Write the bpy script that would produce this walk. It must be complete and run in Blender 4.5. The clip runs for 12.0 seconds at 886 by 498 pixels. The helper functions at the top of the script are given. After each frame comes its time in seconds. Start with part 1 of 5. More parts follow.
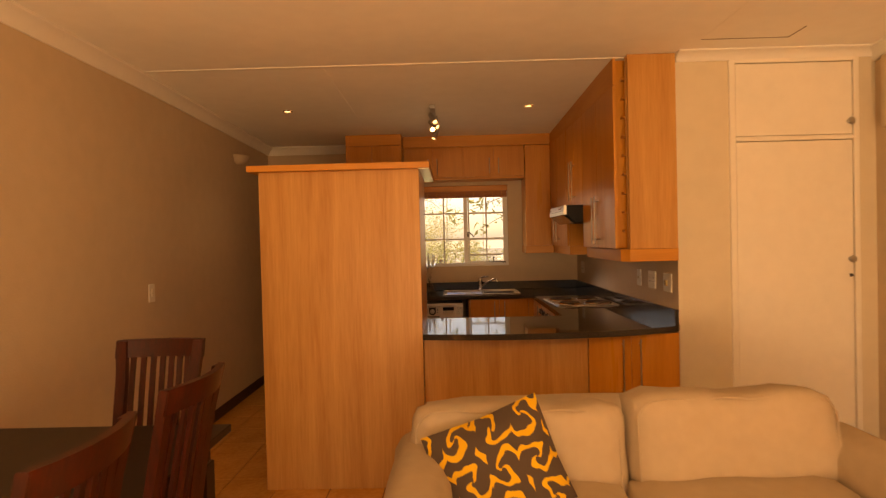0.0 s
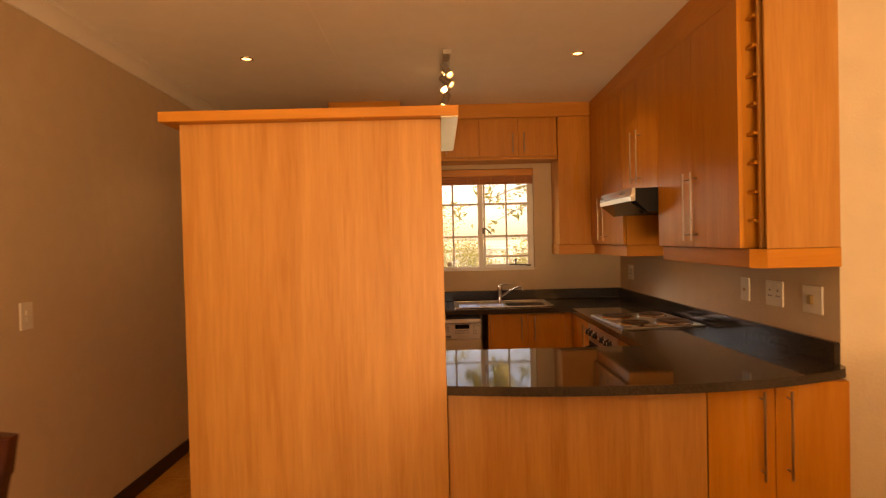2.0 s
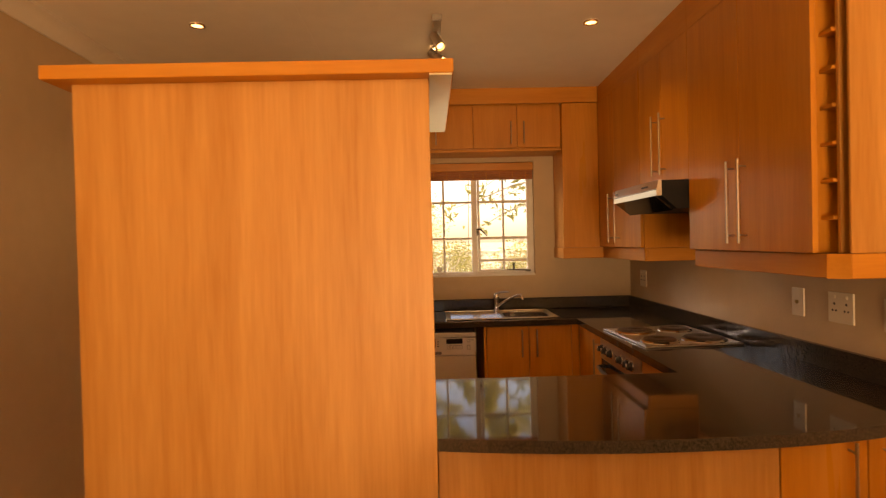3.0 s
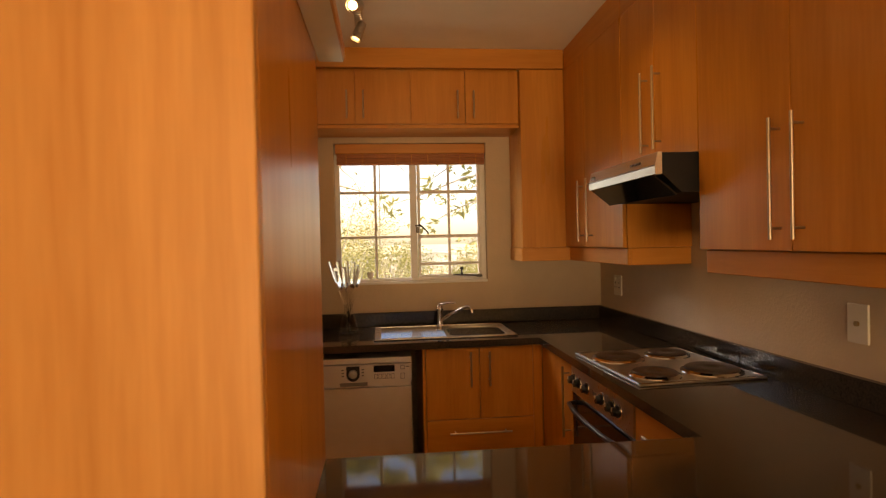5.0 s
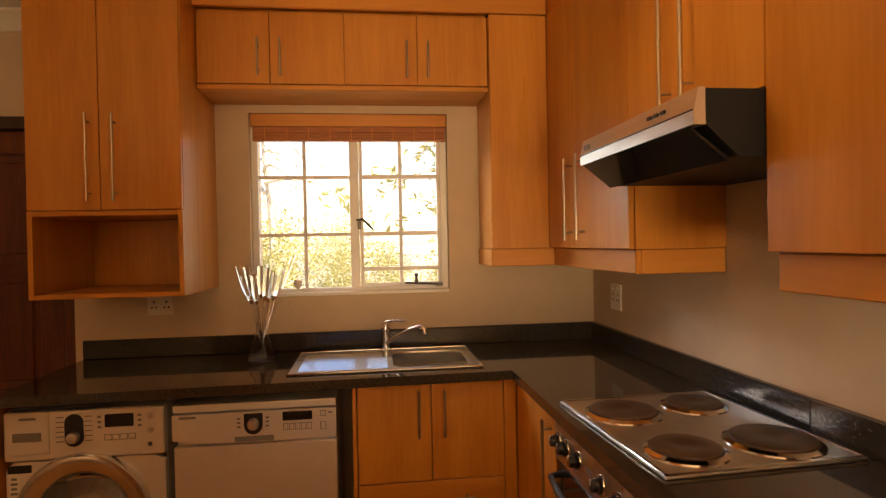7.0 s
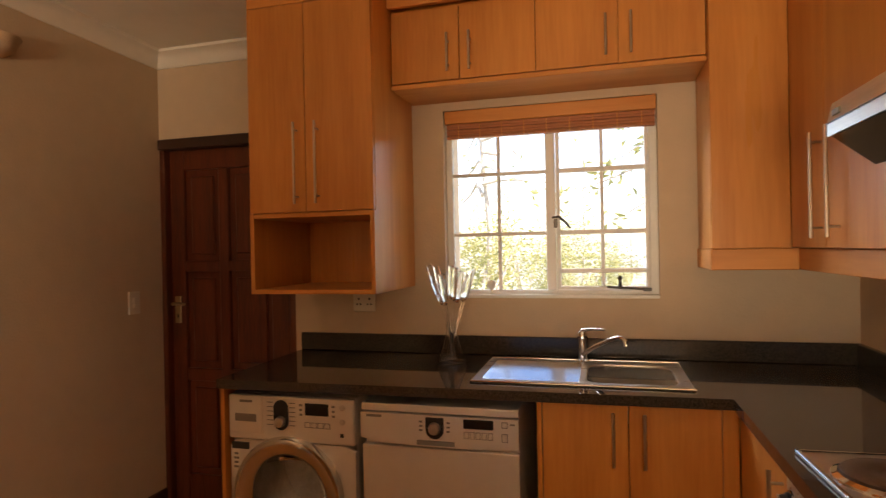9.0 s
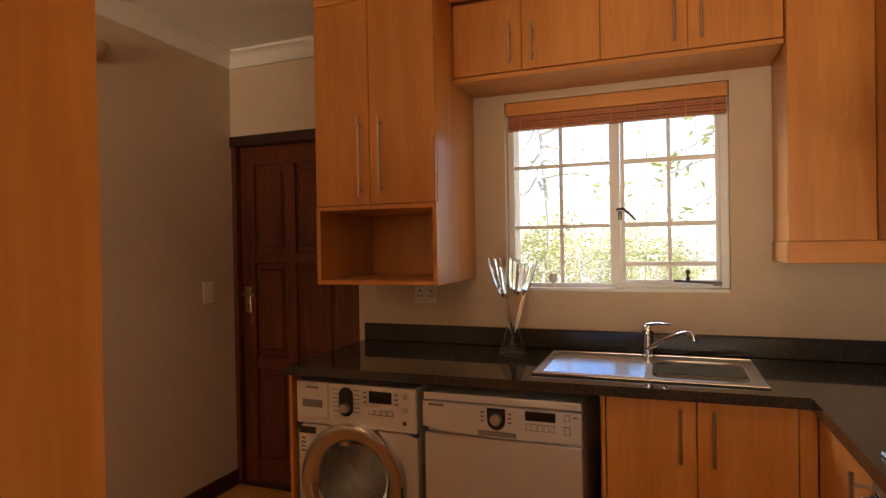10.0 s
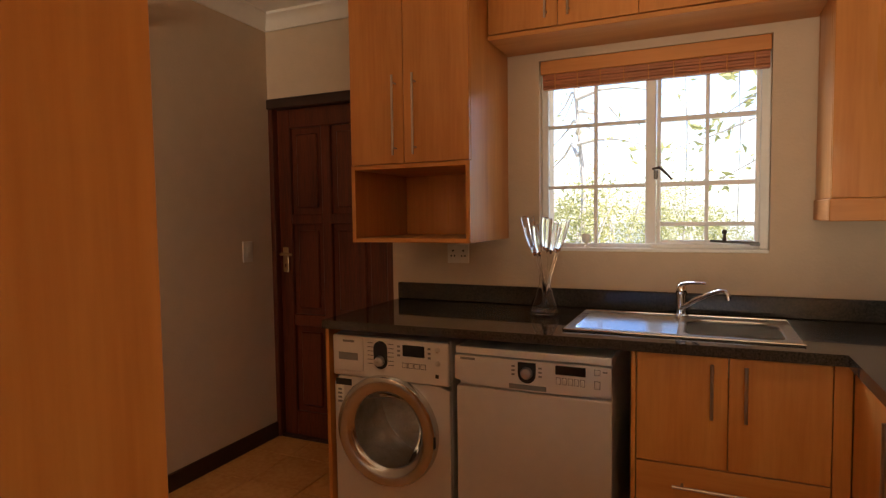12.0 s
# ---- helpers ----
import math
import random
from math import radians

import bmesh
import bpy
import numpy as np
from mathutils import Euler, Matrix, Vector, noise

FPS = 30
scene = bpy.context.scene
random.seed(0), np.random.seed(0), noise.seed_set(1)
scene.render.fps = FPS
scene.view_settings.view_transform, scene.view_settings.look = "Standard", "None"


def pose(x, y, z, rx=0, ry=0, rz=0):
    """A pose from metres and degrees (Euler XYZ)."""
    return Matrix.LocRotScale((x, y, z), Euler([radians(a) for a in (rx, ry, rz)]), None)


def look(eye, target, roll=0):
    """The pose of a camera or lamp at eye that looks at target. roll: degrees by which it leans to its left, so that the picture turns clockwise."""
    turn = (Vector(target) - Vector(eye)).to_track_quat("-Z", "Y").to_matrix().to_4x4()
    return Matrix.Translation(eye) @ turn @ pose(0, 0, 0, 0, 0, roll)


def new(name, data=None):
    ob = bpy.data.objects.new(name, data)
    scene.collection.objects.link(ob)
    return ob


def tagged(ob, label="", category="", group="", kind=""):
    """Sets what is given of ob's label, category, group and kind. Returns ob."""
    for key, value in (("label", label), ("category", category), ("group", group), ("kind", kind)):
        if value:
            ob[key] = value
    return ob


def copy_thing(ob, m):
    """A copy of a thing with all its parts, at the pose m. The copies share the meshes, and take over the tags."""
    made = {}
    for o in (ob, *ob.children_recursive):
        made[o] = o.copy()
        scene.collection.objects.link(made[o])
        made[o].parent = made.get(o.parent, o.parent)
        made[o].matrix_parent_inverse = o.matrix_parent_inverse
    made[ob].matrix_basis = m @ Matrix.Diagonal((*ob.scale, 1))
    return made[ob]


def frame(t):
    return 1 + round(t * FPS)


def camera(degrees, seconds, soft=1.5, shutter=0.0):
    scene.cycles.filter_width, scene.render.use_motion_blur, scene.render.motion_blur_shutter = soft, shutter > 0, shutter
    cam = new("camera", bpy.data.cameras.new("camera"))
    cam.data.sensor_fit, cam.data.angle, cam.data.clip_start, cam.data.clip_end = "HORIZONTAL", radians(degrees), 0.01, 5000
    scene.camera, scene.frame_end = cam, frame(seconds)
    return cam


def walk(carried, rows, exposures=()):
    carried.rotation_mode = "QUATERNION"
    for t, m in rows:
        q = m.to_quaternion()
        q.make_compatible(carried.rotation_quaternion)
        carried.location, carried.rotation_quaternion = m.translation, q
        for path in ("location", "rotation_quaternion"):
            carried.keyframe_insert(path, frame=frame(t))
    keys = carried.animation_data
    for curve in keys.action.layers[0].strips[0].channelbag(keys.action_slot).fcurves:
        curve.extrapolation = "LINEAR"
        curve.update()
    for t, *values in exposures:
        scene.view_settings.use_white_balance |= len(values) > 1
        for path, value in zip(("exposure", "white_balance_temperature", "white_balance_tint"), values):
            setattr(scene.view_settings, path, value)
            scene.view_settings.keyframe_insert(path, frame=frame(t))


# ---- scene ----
cam = camera(74.7, 12.0, soft=1.25, shutter=0.5)
PATH = [
    (0, (0.514, 2.886, 1.486), (0.484, 4.886, 1.451), -1.41),
    (0.5, (0.451, 3.227, 1.480), (0.427, 5.226, 1.445), -1.38),
    (1, (0.406, 3.546, 1.491), (0.388, 5.545, 1.455), -1.38),
    (1.5, (0.341, 3.903, 1.478), (0.335, 5.902, 1.442), -1.35),
    (2, (0.318, 4.200, 1.463), (0.326, 6.200, 1.429), -1.38),
    (2.5, (0.319, 4.508, 1.474), (0.345, 6.507, 1.443), -1.37),
    (2.7, (0.315, 4.608, 1.467), (0.346, 6.608, 1.438), -1.37),
    (4.5, (0.450, 5.426, 1.454), (0.616, 7.419, 1.429), -1.32),
    (5, (0.482, 5.602, 1.440), (0.684, 7.591, 1.415), -1.27),
    (5.5, (0.536, 5.804, 1.423), (0.783, 7.789, 1.397), -1.28),
    (6, (0.632, 6.026, 1.424), (0.898, 8.008, 1.402), -1.23),
    (6.5, (0.703, 6.230, 1.407), (0.967, 8.212, 1.388), -1.26),
    (6.7, (0.727, 6.304, 1.417), (0.988, 8.287, 1.396), -1.22),
    (8.3, (0.874, 6.593, 1.441), (0.671, 8.583, 1.417), -1.22),
    (8.5, (0.894, 6.606, 1.422), (0.558, 8.578, 1.414), -1.21),
    (9, (0.898, 6.607, 1.419), (0.371, 8.536, 1.414), -1.17),
    (9.5, (0.884, 6.595, 1.411), (0.240, 8.488, 1.405), -1.05),
    (10, (0.885, 6.591, 1.404), (0.170, 8.459, 1.388), -1.02),
    (10.5, (0.886, 6.588, 1.394), (0.124, 8.437, 1.360), -0.95),
    (11, (0.886, 6.579, 1.382), (0.097, 8.416, 1.327), -0.92),
    (11.5, (0.891, 6.570, 1.365), (0.084, 8.398, 1.282), -0.85),
    (12, (0.896, 6.565, 1.352), (0.076, 8.385, 1.237), -0.78),
]
# stops, kelvin, tint: the clip is graded warm at the start and cools as it enters the kitchen
EXPOSURES = [(0.0, 1.10, 11000, 33), (1.5, 1.35, 11600, 35), (2.7, 1.53, 11600, 33), (4.5, 1.38, 9300, 22), (5.5, 1.53, 9100, 23), (6.5, 1.98, 8900, 24), (9.0, 2.00, 6650, 18), (12.0, 1.83, 6000, 17)]
walk(cam, [(t, look(eye, target, roll)) for t, eye, target, roll in PATH], EXPOSURES)

# ---- world, sun, large lights ----
world = bpy.data.worlds.new("world")
scene.world = world
world.use_nodes = True
wn = world.node_tree.nodes
sky = wn.new("ShaderNodeTexSky")
sky.sky_type, sky.sun_disc = "NISHITA", False
sky.sun_elevation, sky.sun_rotation = radians(48), radians(115)
wn["Background"].inputs[1].default_value = 0.13
world.node_tree.links.new(sky.outputs[0], wn["Background"].inputs[0])


SCALE = 1.02  # metres to one unit of the floor plan


def W(x, y, z):
    """Plan units to metres."""
    return Vector((x, y, z)) * SCALE


def lamp(name, kind, m, energy, color, **more):
    data = bpy.data.lights.new(name, kind)
    data.energy, data.color = energy, color
    for key, value in more.items():
        setattr(data, key, value)
    ob = new(name, data)
    ob.matrix_basis = Matrix.Translation(W(*m.translation) - m.translation) @ m
    return ob


SUN_AZ, SUN_EL = radians(115), radians(48)
sun_way = Vector((math.sin(SUN_AZ) * math.cos(SUN_EL), math.cos(SUN_AZ) * math.cos(SUN_EL), math.sin(SUN_EL)))
lamp("sun", "SUN", look(sun_way * 20, (0, 0, 0)), 5.0, (1.0, 0.94, 0.84), angle=radians(0.5))
# added fill low inside the living room, aimed up like bounced daylight
lamp("terrace_daylight", "AREA", look((0.75, 0.5, 0.6), (0.9, 1.25, 3.2)), 104, (1.0, 0.77, 0.47), shape="RECTANGLE", size=2.3, size_y=1.5)
# unseen fill outside the kitchen window, stands in for light from the sky
lamp("window_daylight", "AREA", look((-1.5, 11.5, 3.4), (1.1, 8.2, 1.1)), 44, (0.90, 0.96, 1.0), shape="RECTANGLE", size=2.0, size_y=1.4)

# ---- materials ----


def mat(name, base, rough=0.5, metal=0.0, var=0.0, scale=8.0, stretch=(1, 1, 1), dark=None, bump=0.0, bump_scale=60.0, coat=0.0, rough_var=0.0, rand=0.0, space="world", spec=0.5, fine_w=1.0, twist=0.0):
    """Procedural surface: base colour mixed to `dark` by two scales of noise, fine bump, roughness variation."""
    m = bpy.data.materials.new(name)
    m.use_nodes = True
    nt = m.node_tree
    n, l = nt.nodes, nt.links
    b = n["Principled BSDF"]
    b.inputs["Roughness"].default_value, b.inputs["Metallic"].default_value = rough, metal
    b.inputs["Coat Weight"].default_value = coat
    b.inputs["Coat Roughness"].default_value = 0.15
    b.inputs["Specular IOR Level"].default_value = spec
    mp = n.new("ShaderNodeMapping")
    mp.inputs["Scale"].default_value = stretch
    if space == "world":
        l.new(n.new("ShaderNodeNewGeometry").outputs["Position"], mp.inputs[0])
    else:
        l.new(n.new("ShaderNodeTexCoord").outputs["Object"], mp.inputs[0])
    big, fine = n.new("ShaderNodeTexNoise"), n.new("ShaderNodeTexNoise")
    for node, s, d in ((big, scale, 3), (fine, scale * 7, 4)):
        node.inputs["Scale"].default_value, node.inputs["Detail"].default_value = s, d
        l.new(mp.outputs[0], node.inputs["Vector"])
    big.inputs["Distortion"].default_value = twist
    add = n.new("ShaderNodeMath")
    add.operation = "ADD"
    l.new(big.outputs["Fac"], add.inputs[0])
    weigh = n.new("ShaderNodeMath")
    weigh.operation = "MULTIPLY_ADD"
    weigh.inputs[1].default_value, weigh.inputs[2].default_value = fine_w, 0.5 * (1 - fine_w)
    l.new(fine.outputs["Fac"], weigh.inputs[0])
    l.new(weigh.outputs[0], add.inputs[1])
    fac = n.new("ShaderNodeMapRange")
    fac.inputs["From Min"].default_value, fac.inputs["From Max"].default_value = 0.75, 1.25
    l.new(add.outputs[0], fac.inputs["Value"])
    mix = n.new("ShaderNodeMix")
    mix.data_type = "RGBA"
    dk = dark or tuple(c * (1 - var) for c in base)
    mix.inputs["A"].default_value, mix.inputs["B"].default_value = (*base, 1), (*dk, 1)
    l.new(fac.outputs[0], mix.inputs["Factor"])
    out = mix.outputs["Result"]
    if rand:
        hsv = n.new("ShaderNodeHueSaturation")
        info = n.new("ShaderNodeObjectInfo")
        rr = n.new("ShaderNodeMapRange")
        rr.inputs["To Min"].default_value, rr.inputs["To Max"].default_value = 1 - rand, 1 + rand
        l.new(info.outputs["Random"], rr.inputs["Value"])
        l.new(rr.outputs[0], hsv.inputs["Value"])
        l.new(out, hsv.inputs["Color"])
        out = hsv.outputs[0]
    l.new(out, b.inputs["Base Color"])
    if rough_var:
        rv = n.new("ShaderNodeMapRange")
        rv.inputs["To Min"].default_value, rv.inputs["To Max"].default_value = max(0.02, rough - rough_var), rough + rough_var
        l.new(big.outputs["Fac"], rv.inputs["Value"])
        l.new(rv.outputs[0], b.inputs["Roughness"])
    if bump:
        bt = n.new("ShaderNodeTexNoise")
        bt.inputs["Scale"].default_value, bt.inputs["Detail"].default_value = bump_scale, 4
        l.new(mp.outputs[0], bt.inputs["Vector"])
        bp = n.new("ShaderNodeBump")
        bp.inputs["Strength"].default_value, bp.inputs["Distance"].default_value = bump, 0.004
        l.new(bt.outputs["Fac"], bp.inputs["Height"])
        l.new(bp.outputs[0], b.inputs["Normal"])
    return m


def glow(name, color, strength):
    m = bpy.data.materials.new(name)
    m.use_nodes = True
    b = m.node_tree.nodes["Principled BSDF"]
    b.inputs["Base Color"].default_value = (0.9, 0.85, 0.7, 1)
    b.inputs["Emission Color"].default_value, b.inputs["Emission Strength"].default_value = (*color, 1), strength
    return m


def glass(name, rough=0.0, ior=1.45, tint=(1, 1, 1)):
    m = bpy.data.materials.new(name)
    m.use_nodes = True
    b = m.node_tree.nodes["Principled BSDF"]
    b.inputs["Base Color"].default_value = (*tint, 1)
    b.inputs["Transmission Weight"].default_value, b.inputs["Roughness"].default_value, b.inputs["IOR"].default_value = 1.0, rough, ior
    return m


M_WALL = mat("painted_plaster", (0.60, 0.475, 0.34), 0.75, var=0.07, scale=1.5, bump=0.35, bump_scale=90)
# paler, less orange copy of the wall plaster, for the closet wall only
M_WALLPALE = mat("closet_wall_plaster", (0.69, 0.61, 0.47), 0.75, var=0.06, scale=1.5, bump=0.35, bump_scale=90)
M_CEIL = mat("ceiling_paint", (0.90, 0.88, 0.82), 0.8, var=0.05, scale=1.2, bump=0.1, bump_scale=120)
M_CORNICE = mat("cornice_paint", (0.82, 0.79, 0.72), 0.6, var=0.04, scale=3)
M_CLOSET = mat("cream_gloss_paint", (0.84, 0.79, 0.69), 0.4, var=0.05, scale=2, bump=0.08, bump_scale=40)
M_WOOD = mat("beech_laminate", (0.62, 0.27, 0.064), 0.29, dark=(0.49, 0.188, 0.039), scale=2.2, stretch=(5, 5, 0.38), bump=0.01, bump_scale=30, rough_var=0.04, fine_w=0.55, twist=0.4, coat=0.0, spec=0.35)
M_WOODH = mat("beech_laminate_across", (0.62, 0.27, 0.064), 0.37, dark=(0.51, 0.20, 0.042), scale=2.2, stretch=(0.5, 6, 6), bump=0.02, bump_scale=30, rough_var=0.06, fine_w=0.45, coat=0.0, spec=0.35)
M_WOODY = mat("beech_laminate_along", (0.62, 0.27, 0.064), 0.37, dark=(0.51, 0.20, 0.042), scale=2.2, stretch=(6, 0.5, 6), bump=0.02, bump_scale=30, rough_var=0.06, fine_w=0.45, coat=0.0, spec=0.35)
M_PANEL = mat("figured_beech_board", (0.59, 0.310, 0.115), 0.42, dark=(0.45, 0.205, 0.062), scale=2.4, stretch=(5.5, 5.5, 0.36), bump=0.02, bump_scale=30, rough_var=0.05, fine_w=0.62, twist=0.3, spec=0.4)
M_CARCASS = mat("carcass_edge", (0.30, 0.13, 0.045), 0.5, var=0.2, scale=5)
M_GRANITE = mat("black_granite", (0.014, 0.012, 0.011), 0.05, dark=(0.074, 0.056, 0.042), scale=160, rough_var=0.015, spec=0.5)
M_UPSTAND = mat("honed_black_granite", (0.014, 0.013, 0.0125), 0.14, dark=(0.045, 0.038, 0.031), scale=140, rough_var=0.03, spec=0.4)
M_HOOD = mat("satin_hood_steel", (0.74, 0.71, 0.65), 0.30, 0.9, var=0.12, scale=4, stretch=(14, 1, 14), rough_var=0.06)
M_STEEL = mat("brushed_steel", (0.62, 0.60, 0.57), 0.3, 1.0, var=0.15, scale=4, stretch=(1, 14, 14), rough_var=0.08)
M_HOB = mat("polished_hob_steel", (0.76, 0.71, 0.64), 0.36, 1.0, var=0.12, scale=4, rough_var=0.05)
M_RING = mat("door_ring_metal", (0.55, 0.53, 0.50), 0.20, 1.0, var=0.06, scale=6)
M_CHROME = mat("chrome", (0.75, 0.74, 0.72), 0.08, 1.0, var=0.03)
M_HANDLE = mat("satin_steel_bar", (0.50, 0.42, 0.34), 0.34, 1.0, var=0.08, scale=20)
M_BLACK = mat("black_plastic", (0.012, 0.012, 0.013), 0.3, var=0.2, scale=12)
M_BLACKMATT = mat("matt_black_enamel", (0.010, 0.010, 0.011), 0.55, var=0.2, scale=12, spec=0.25)
M_BLACKGLASS = mat("black_glass", (0.008, 0.008, 0.009), 0.06, var=0.1)
M_PLATE = mat("cast_iron_plate", (0.075, 0.045, 0.03), 0.33, var=0.3, scale=30, bump=0.1, bump_scale=200)
M_SILVER = mat("silver_appliance_paint", (0.70, 0.66, 0.62), 0.36, 0.5, var=0.05, scale=3, rough_var=0.05)
M_SILVERD = mat("grey_print", (0.18, 0.17, 0.16), 0.5)
M_DARKWOOD = mat("dark_stained_wood", (0.065, 0.011, 0.005), 0.38, dark=(0.026, 0.007, 0.004), scale=3, stretch=(7, 7, 0.6), bump=0.05, bump_scale=40, spec=0.3)
M_DOOR = mat("meranti_door", (0.14, 0.032, 0.012), 0.30, dark=(0.07, 0.017, 0.007), scale=3, stretch=(7, 7, 0.5), bump=0.06, bump_scale=40)
M_TABLE = mat("espresso_tabletop", (0.022, 0.012, 0.008), 0.35, dark=(0.012, 0.007, 0.005), scale=3, stretch=(7, 0.5, 7), bump=0.04, bump_scale=40, spec=0.25)
M_SKIRT = mat("dark_skirting", (0.045, 0.018, 0.010), 0.4, var=0.4, scale=5, stretch=(4, 1, 4))
M_TILE = mat("ceramic_tile", (0.64, 0.32, 0.10), 0.26, dark=(0.52, 0.235, 0.068), scale=5, bump=0.05, bump_scale=50, rand=0.06)
M_GROUT = mat("grout", (0.16, 0.10, 0.06), 0.9, var=0.2, scale=20)
M_FABRIC = mat("beige_chenille", (0.46, 0.36, 0.25), 0.95, var=0.08, scale=3, bump=0.35, bump_scale=260)
M_SWITCH = mat("white_switch_plastic", (0.74, 0.70, 0.62), 0.35, var=0.03)
M_SOCKET = mat("socket_hole", (0.02, 0.02, 0.02), 0.6)
M_FRAME = mat("white_window_enamel", (0.80, 0.79, 0.75), 0.4, var=0.05, scale=10)
M_BLIND = mat("bamboo_blind_slat", (0.44, 0.16, 0.055), 0.5, dark=(0.33, 0.11, 0.035), scale=6, stretch=(0.5, 6, 6))
M_IRON = mat("dark_iron_latch", (0.11, 0.10, 0.09), 0.4, 0.6, var=0.2)
M_BRASS = mat("worn_brass", (0.55, 0.42, 0.22), 0.3, 1.0, var=0.15, scale=30)
M_BULB = glow("halogen_bulb", (1.0, 0.66, 0.28), 1.7)
M_HOTBULB = glow("halogen_bulb_facing", (1.0, 0.70, 0.34), 9.0)
M_DISPLAY = mat("display_glass", (0.01, 0.01, 0.012), 0.12)
M_PANE = glass("window_glass", 0.0, 1.08)
M_CRYSTAL = glass("clear_acrylic", 0.0, 1.22)
M_DRUM = glass("washer_door_glass", 0.03, 1.08, (0.86, 0.83, 0.80))
M_DRUM.node_tree.nodes["Principled BSDF"].inputs["Coat Weight"].default_value = 1.0
M_CAVITY = mat("drum_steel", (0.72, 0.70, 0.67), 0.4, 0.7, var=0.3, scale=20)
# bluish tint puts the sky's reflection into the steel's base colour
M_DRAINER = mat("sky_tinted_steel", (0.56, 0.59, 0.63), 0.18, 1.0, var=0.05, scale=5, rough_var=0.04)


def pattern_mat():
    """Grey-brown scroll pattern on a yellow ground."""
    m = bpy.data.materials.new("scroll_print")
    m.use_nodes = True
    n, l = m.node_tree.nodes, m.node_tree.links
    b = n["Principled BSDF"]
    b.inputs["Roughness"].default_value = 0.9
    tc = n.new("ShaderNodeTexCoord")
    warp = n.new("ShaderNodeTexNoise")
    warp.inputs["Scale"].default_value, warp.inputs["Detail"].default_value = 15.0, 1.0
    l.new(tc.outputs["Object"], warp.inputs["Vector"])
    sc = n.new("ShaderNodeVectorMath")
    sc.operation = "MULTIPLY_ADD"
    sc.inputs[1].default_value = (0.075, 0.075, 0.075)
    l.new(warp.outputs["Color"], sc.inputs[0])
    l.new(tc.outputs["Object"], sc.inputs[2])
    xyz = n.new("ShaderNodeSeparateXYZ")
    l.new(sc.outputs[0], xyz.inputs[0])

    def calc(op, a, b=None):
        node = n.new("ShaderNodeMath")
        node.operation = op
        for k, v in enumerate((a, b)):
            if isinstance(v, float):
                node.inputs[k].default_value = v
            elif v is not None:
                l.new(v, node.inputs[k])
        return node.outputs[0]

    # mirrored cells, each with a two-armed hook curling round its middle
    u = calc("SUBTRACT", calc("PINGPONG", calc("MULTIPLY", xyz.outputs[0], 8.0), 1.0), 0.5)
    v = calc("SUBTRACT", calc("PINGPONG", calc("MULTIPLY", xyz.outputs[2], 6.8), 1.0), 0.5)
    r = calc("SQRT", calc("ADD", calc("MULTIPLY", u, u), calc("MULTIPLY", v, v)))
    hook = calc("SINE", calc("ADD", calc("MULTIPLY", calc("ARCTAN2", v, u), 2.0), calc("MULTIPLY", r, 14.0)))
    st = n.new("ShaderNodeMapRange")
    st.inputs["From Min"].default_value, st.inputs["From Max"].default_value = 0.50, 0.42
    l.new(calc("SUBTRACT", hook, calc("MULTIPLY", r, 0.35)), st.inputs["Value"])
    mix = n.new("ShaderNodeMix")
    mix.data_type = "RGBA"
    mix.inputs["A"].default_value, mix.inputs["B"].default_value = (0.72, 0.40, 0.04, 1), (0.075, 0.05, 0.035, 1)
    l.new(st.outputs[0], mix.inputs["Factor"])
    l.new(mix.outputs["Result"], b.inputs["Base Color"])
    wev = n.new("ShaderNodeTexNoise")
    wev.inputs["Scale"].default_value = 260
    bp = n.new("ShaderNodeBump")
    bp.inputs["Strength"].default_value, bp.inputs["Distance"].default_value = 0.4, 0.003
    l.new(wev.outputs["Fac"], bp.inputs["Height"])
    l.new(bp.outputs[0], b.inputs["Normal"])
    return m


M_PRINT = pattern_mat()
M_LEAF = mat("leaf_green", (0.24, 0.25, 0.10), 0.5, dark=(0.32, 0.29, 0.10), scale=3)
M_BARK = mat("bark", (0.52, 0.46, 0.39), 0.9, var=0.4, scale=20, bump=0.6, bump_scale=40)
M_GOLD = mat("autumn_leaf", (0.46, 0.38, 0.13), 0.5, dark=(0.34, 0.32, 0.11), scale=1.5)


def translucent(m, color, share):
    """Thin leaf: part of the light passes through."""
    n, l = m.node_tree.nodes, m.node_tree.links
    thin = n.new("ShaderNodeBsdfTranslucent")
    thin.inputs["Color"].default_value = (*color, 1)
    both = n.new("ShaderNodeMixShader")
    both.inputs[0].default_value = share
    l.new(n["Principled BSDF"].outputs[0], both.inputs[1])
    l.new(thin.outputs[0], both.inputs[2])
    l.new(both.outputs[0], n["Material Output"].inputs["Surface"])


translucent(M_LEAF, (0.34, 0.33, 0.13), 0.45)
translucent(M_GOLD, (0.50, 0.43, 0.14), 0.55)
# cream colour stands in for the window mirrored in the glossy underside
M_UNDERSHEEN = mat("laminate_with_window_sheen", (0.78, 0.70, 0.54), 0.2, var=0.05, scale=4, coat=0.6)
M_GROUND = mat("dry_lawn", (0.46, 0.43, 0.33), 0.95, dark=(0.32, 0.32, 0.20), scale=2)
M_BRICKWALL = mat("garden_wall_plaster", (0.75, 0.72, 0.66), 0.9, var=0.15, scale=3)

# ---- building helpers ----


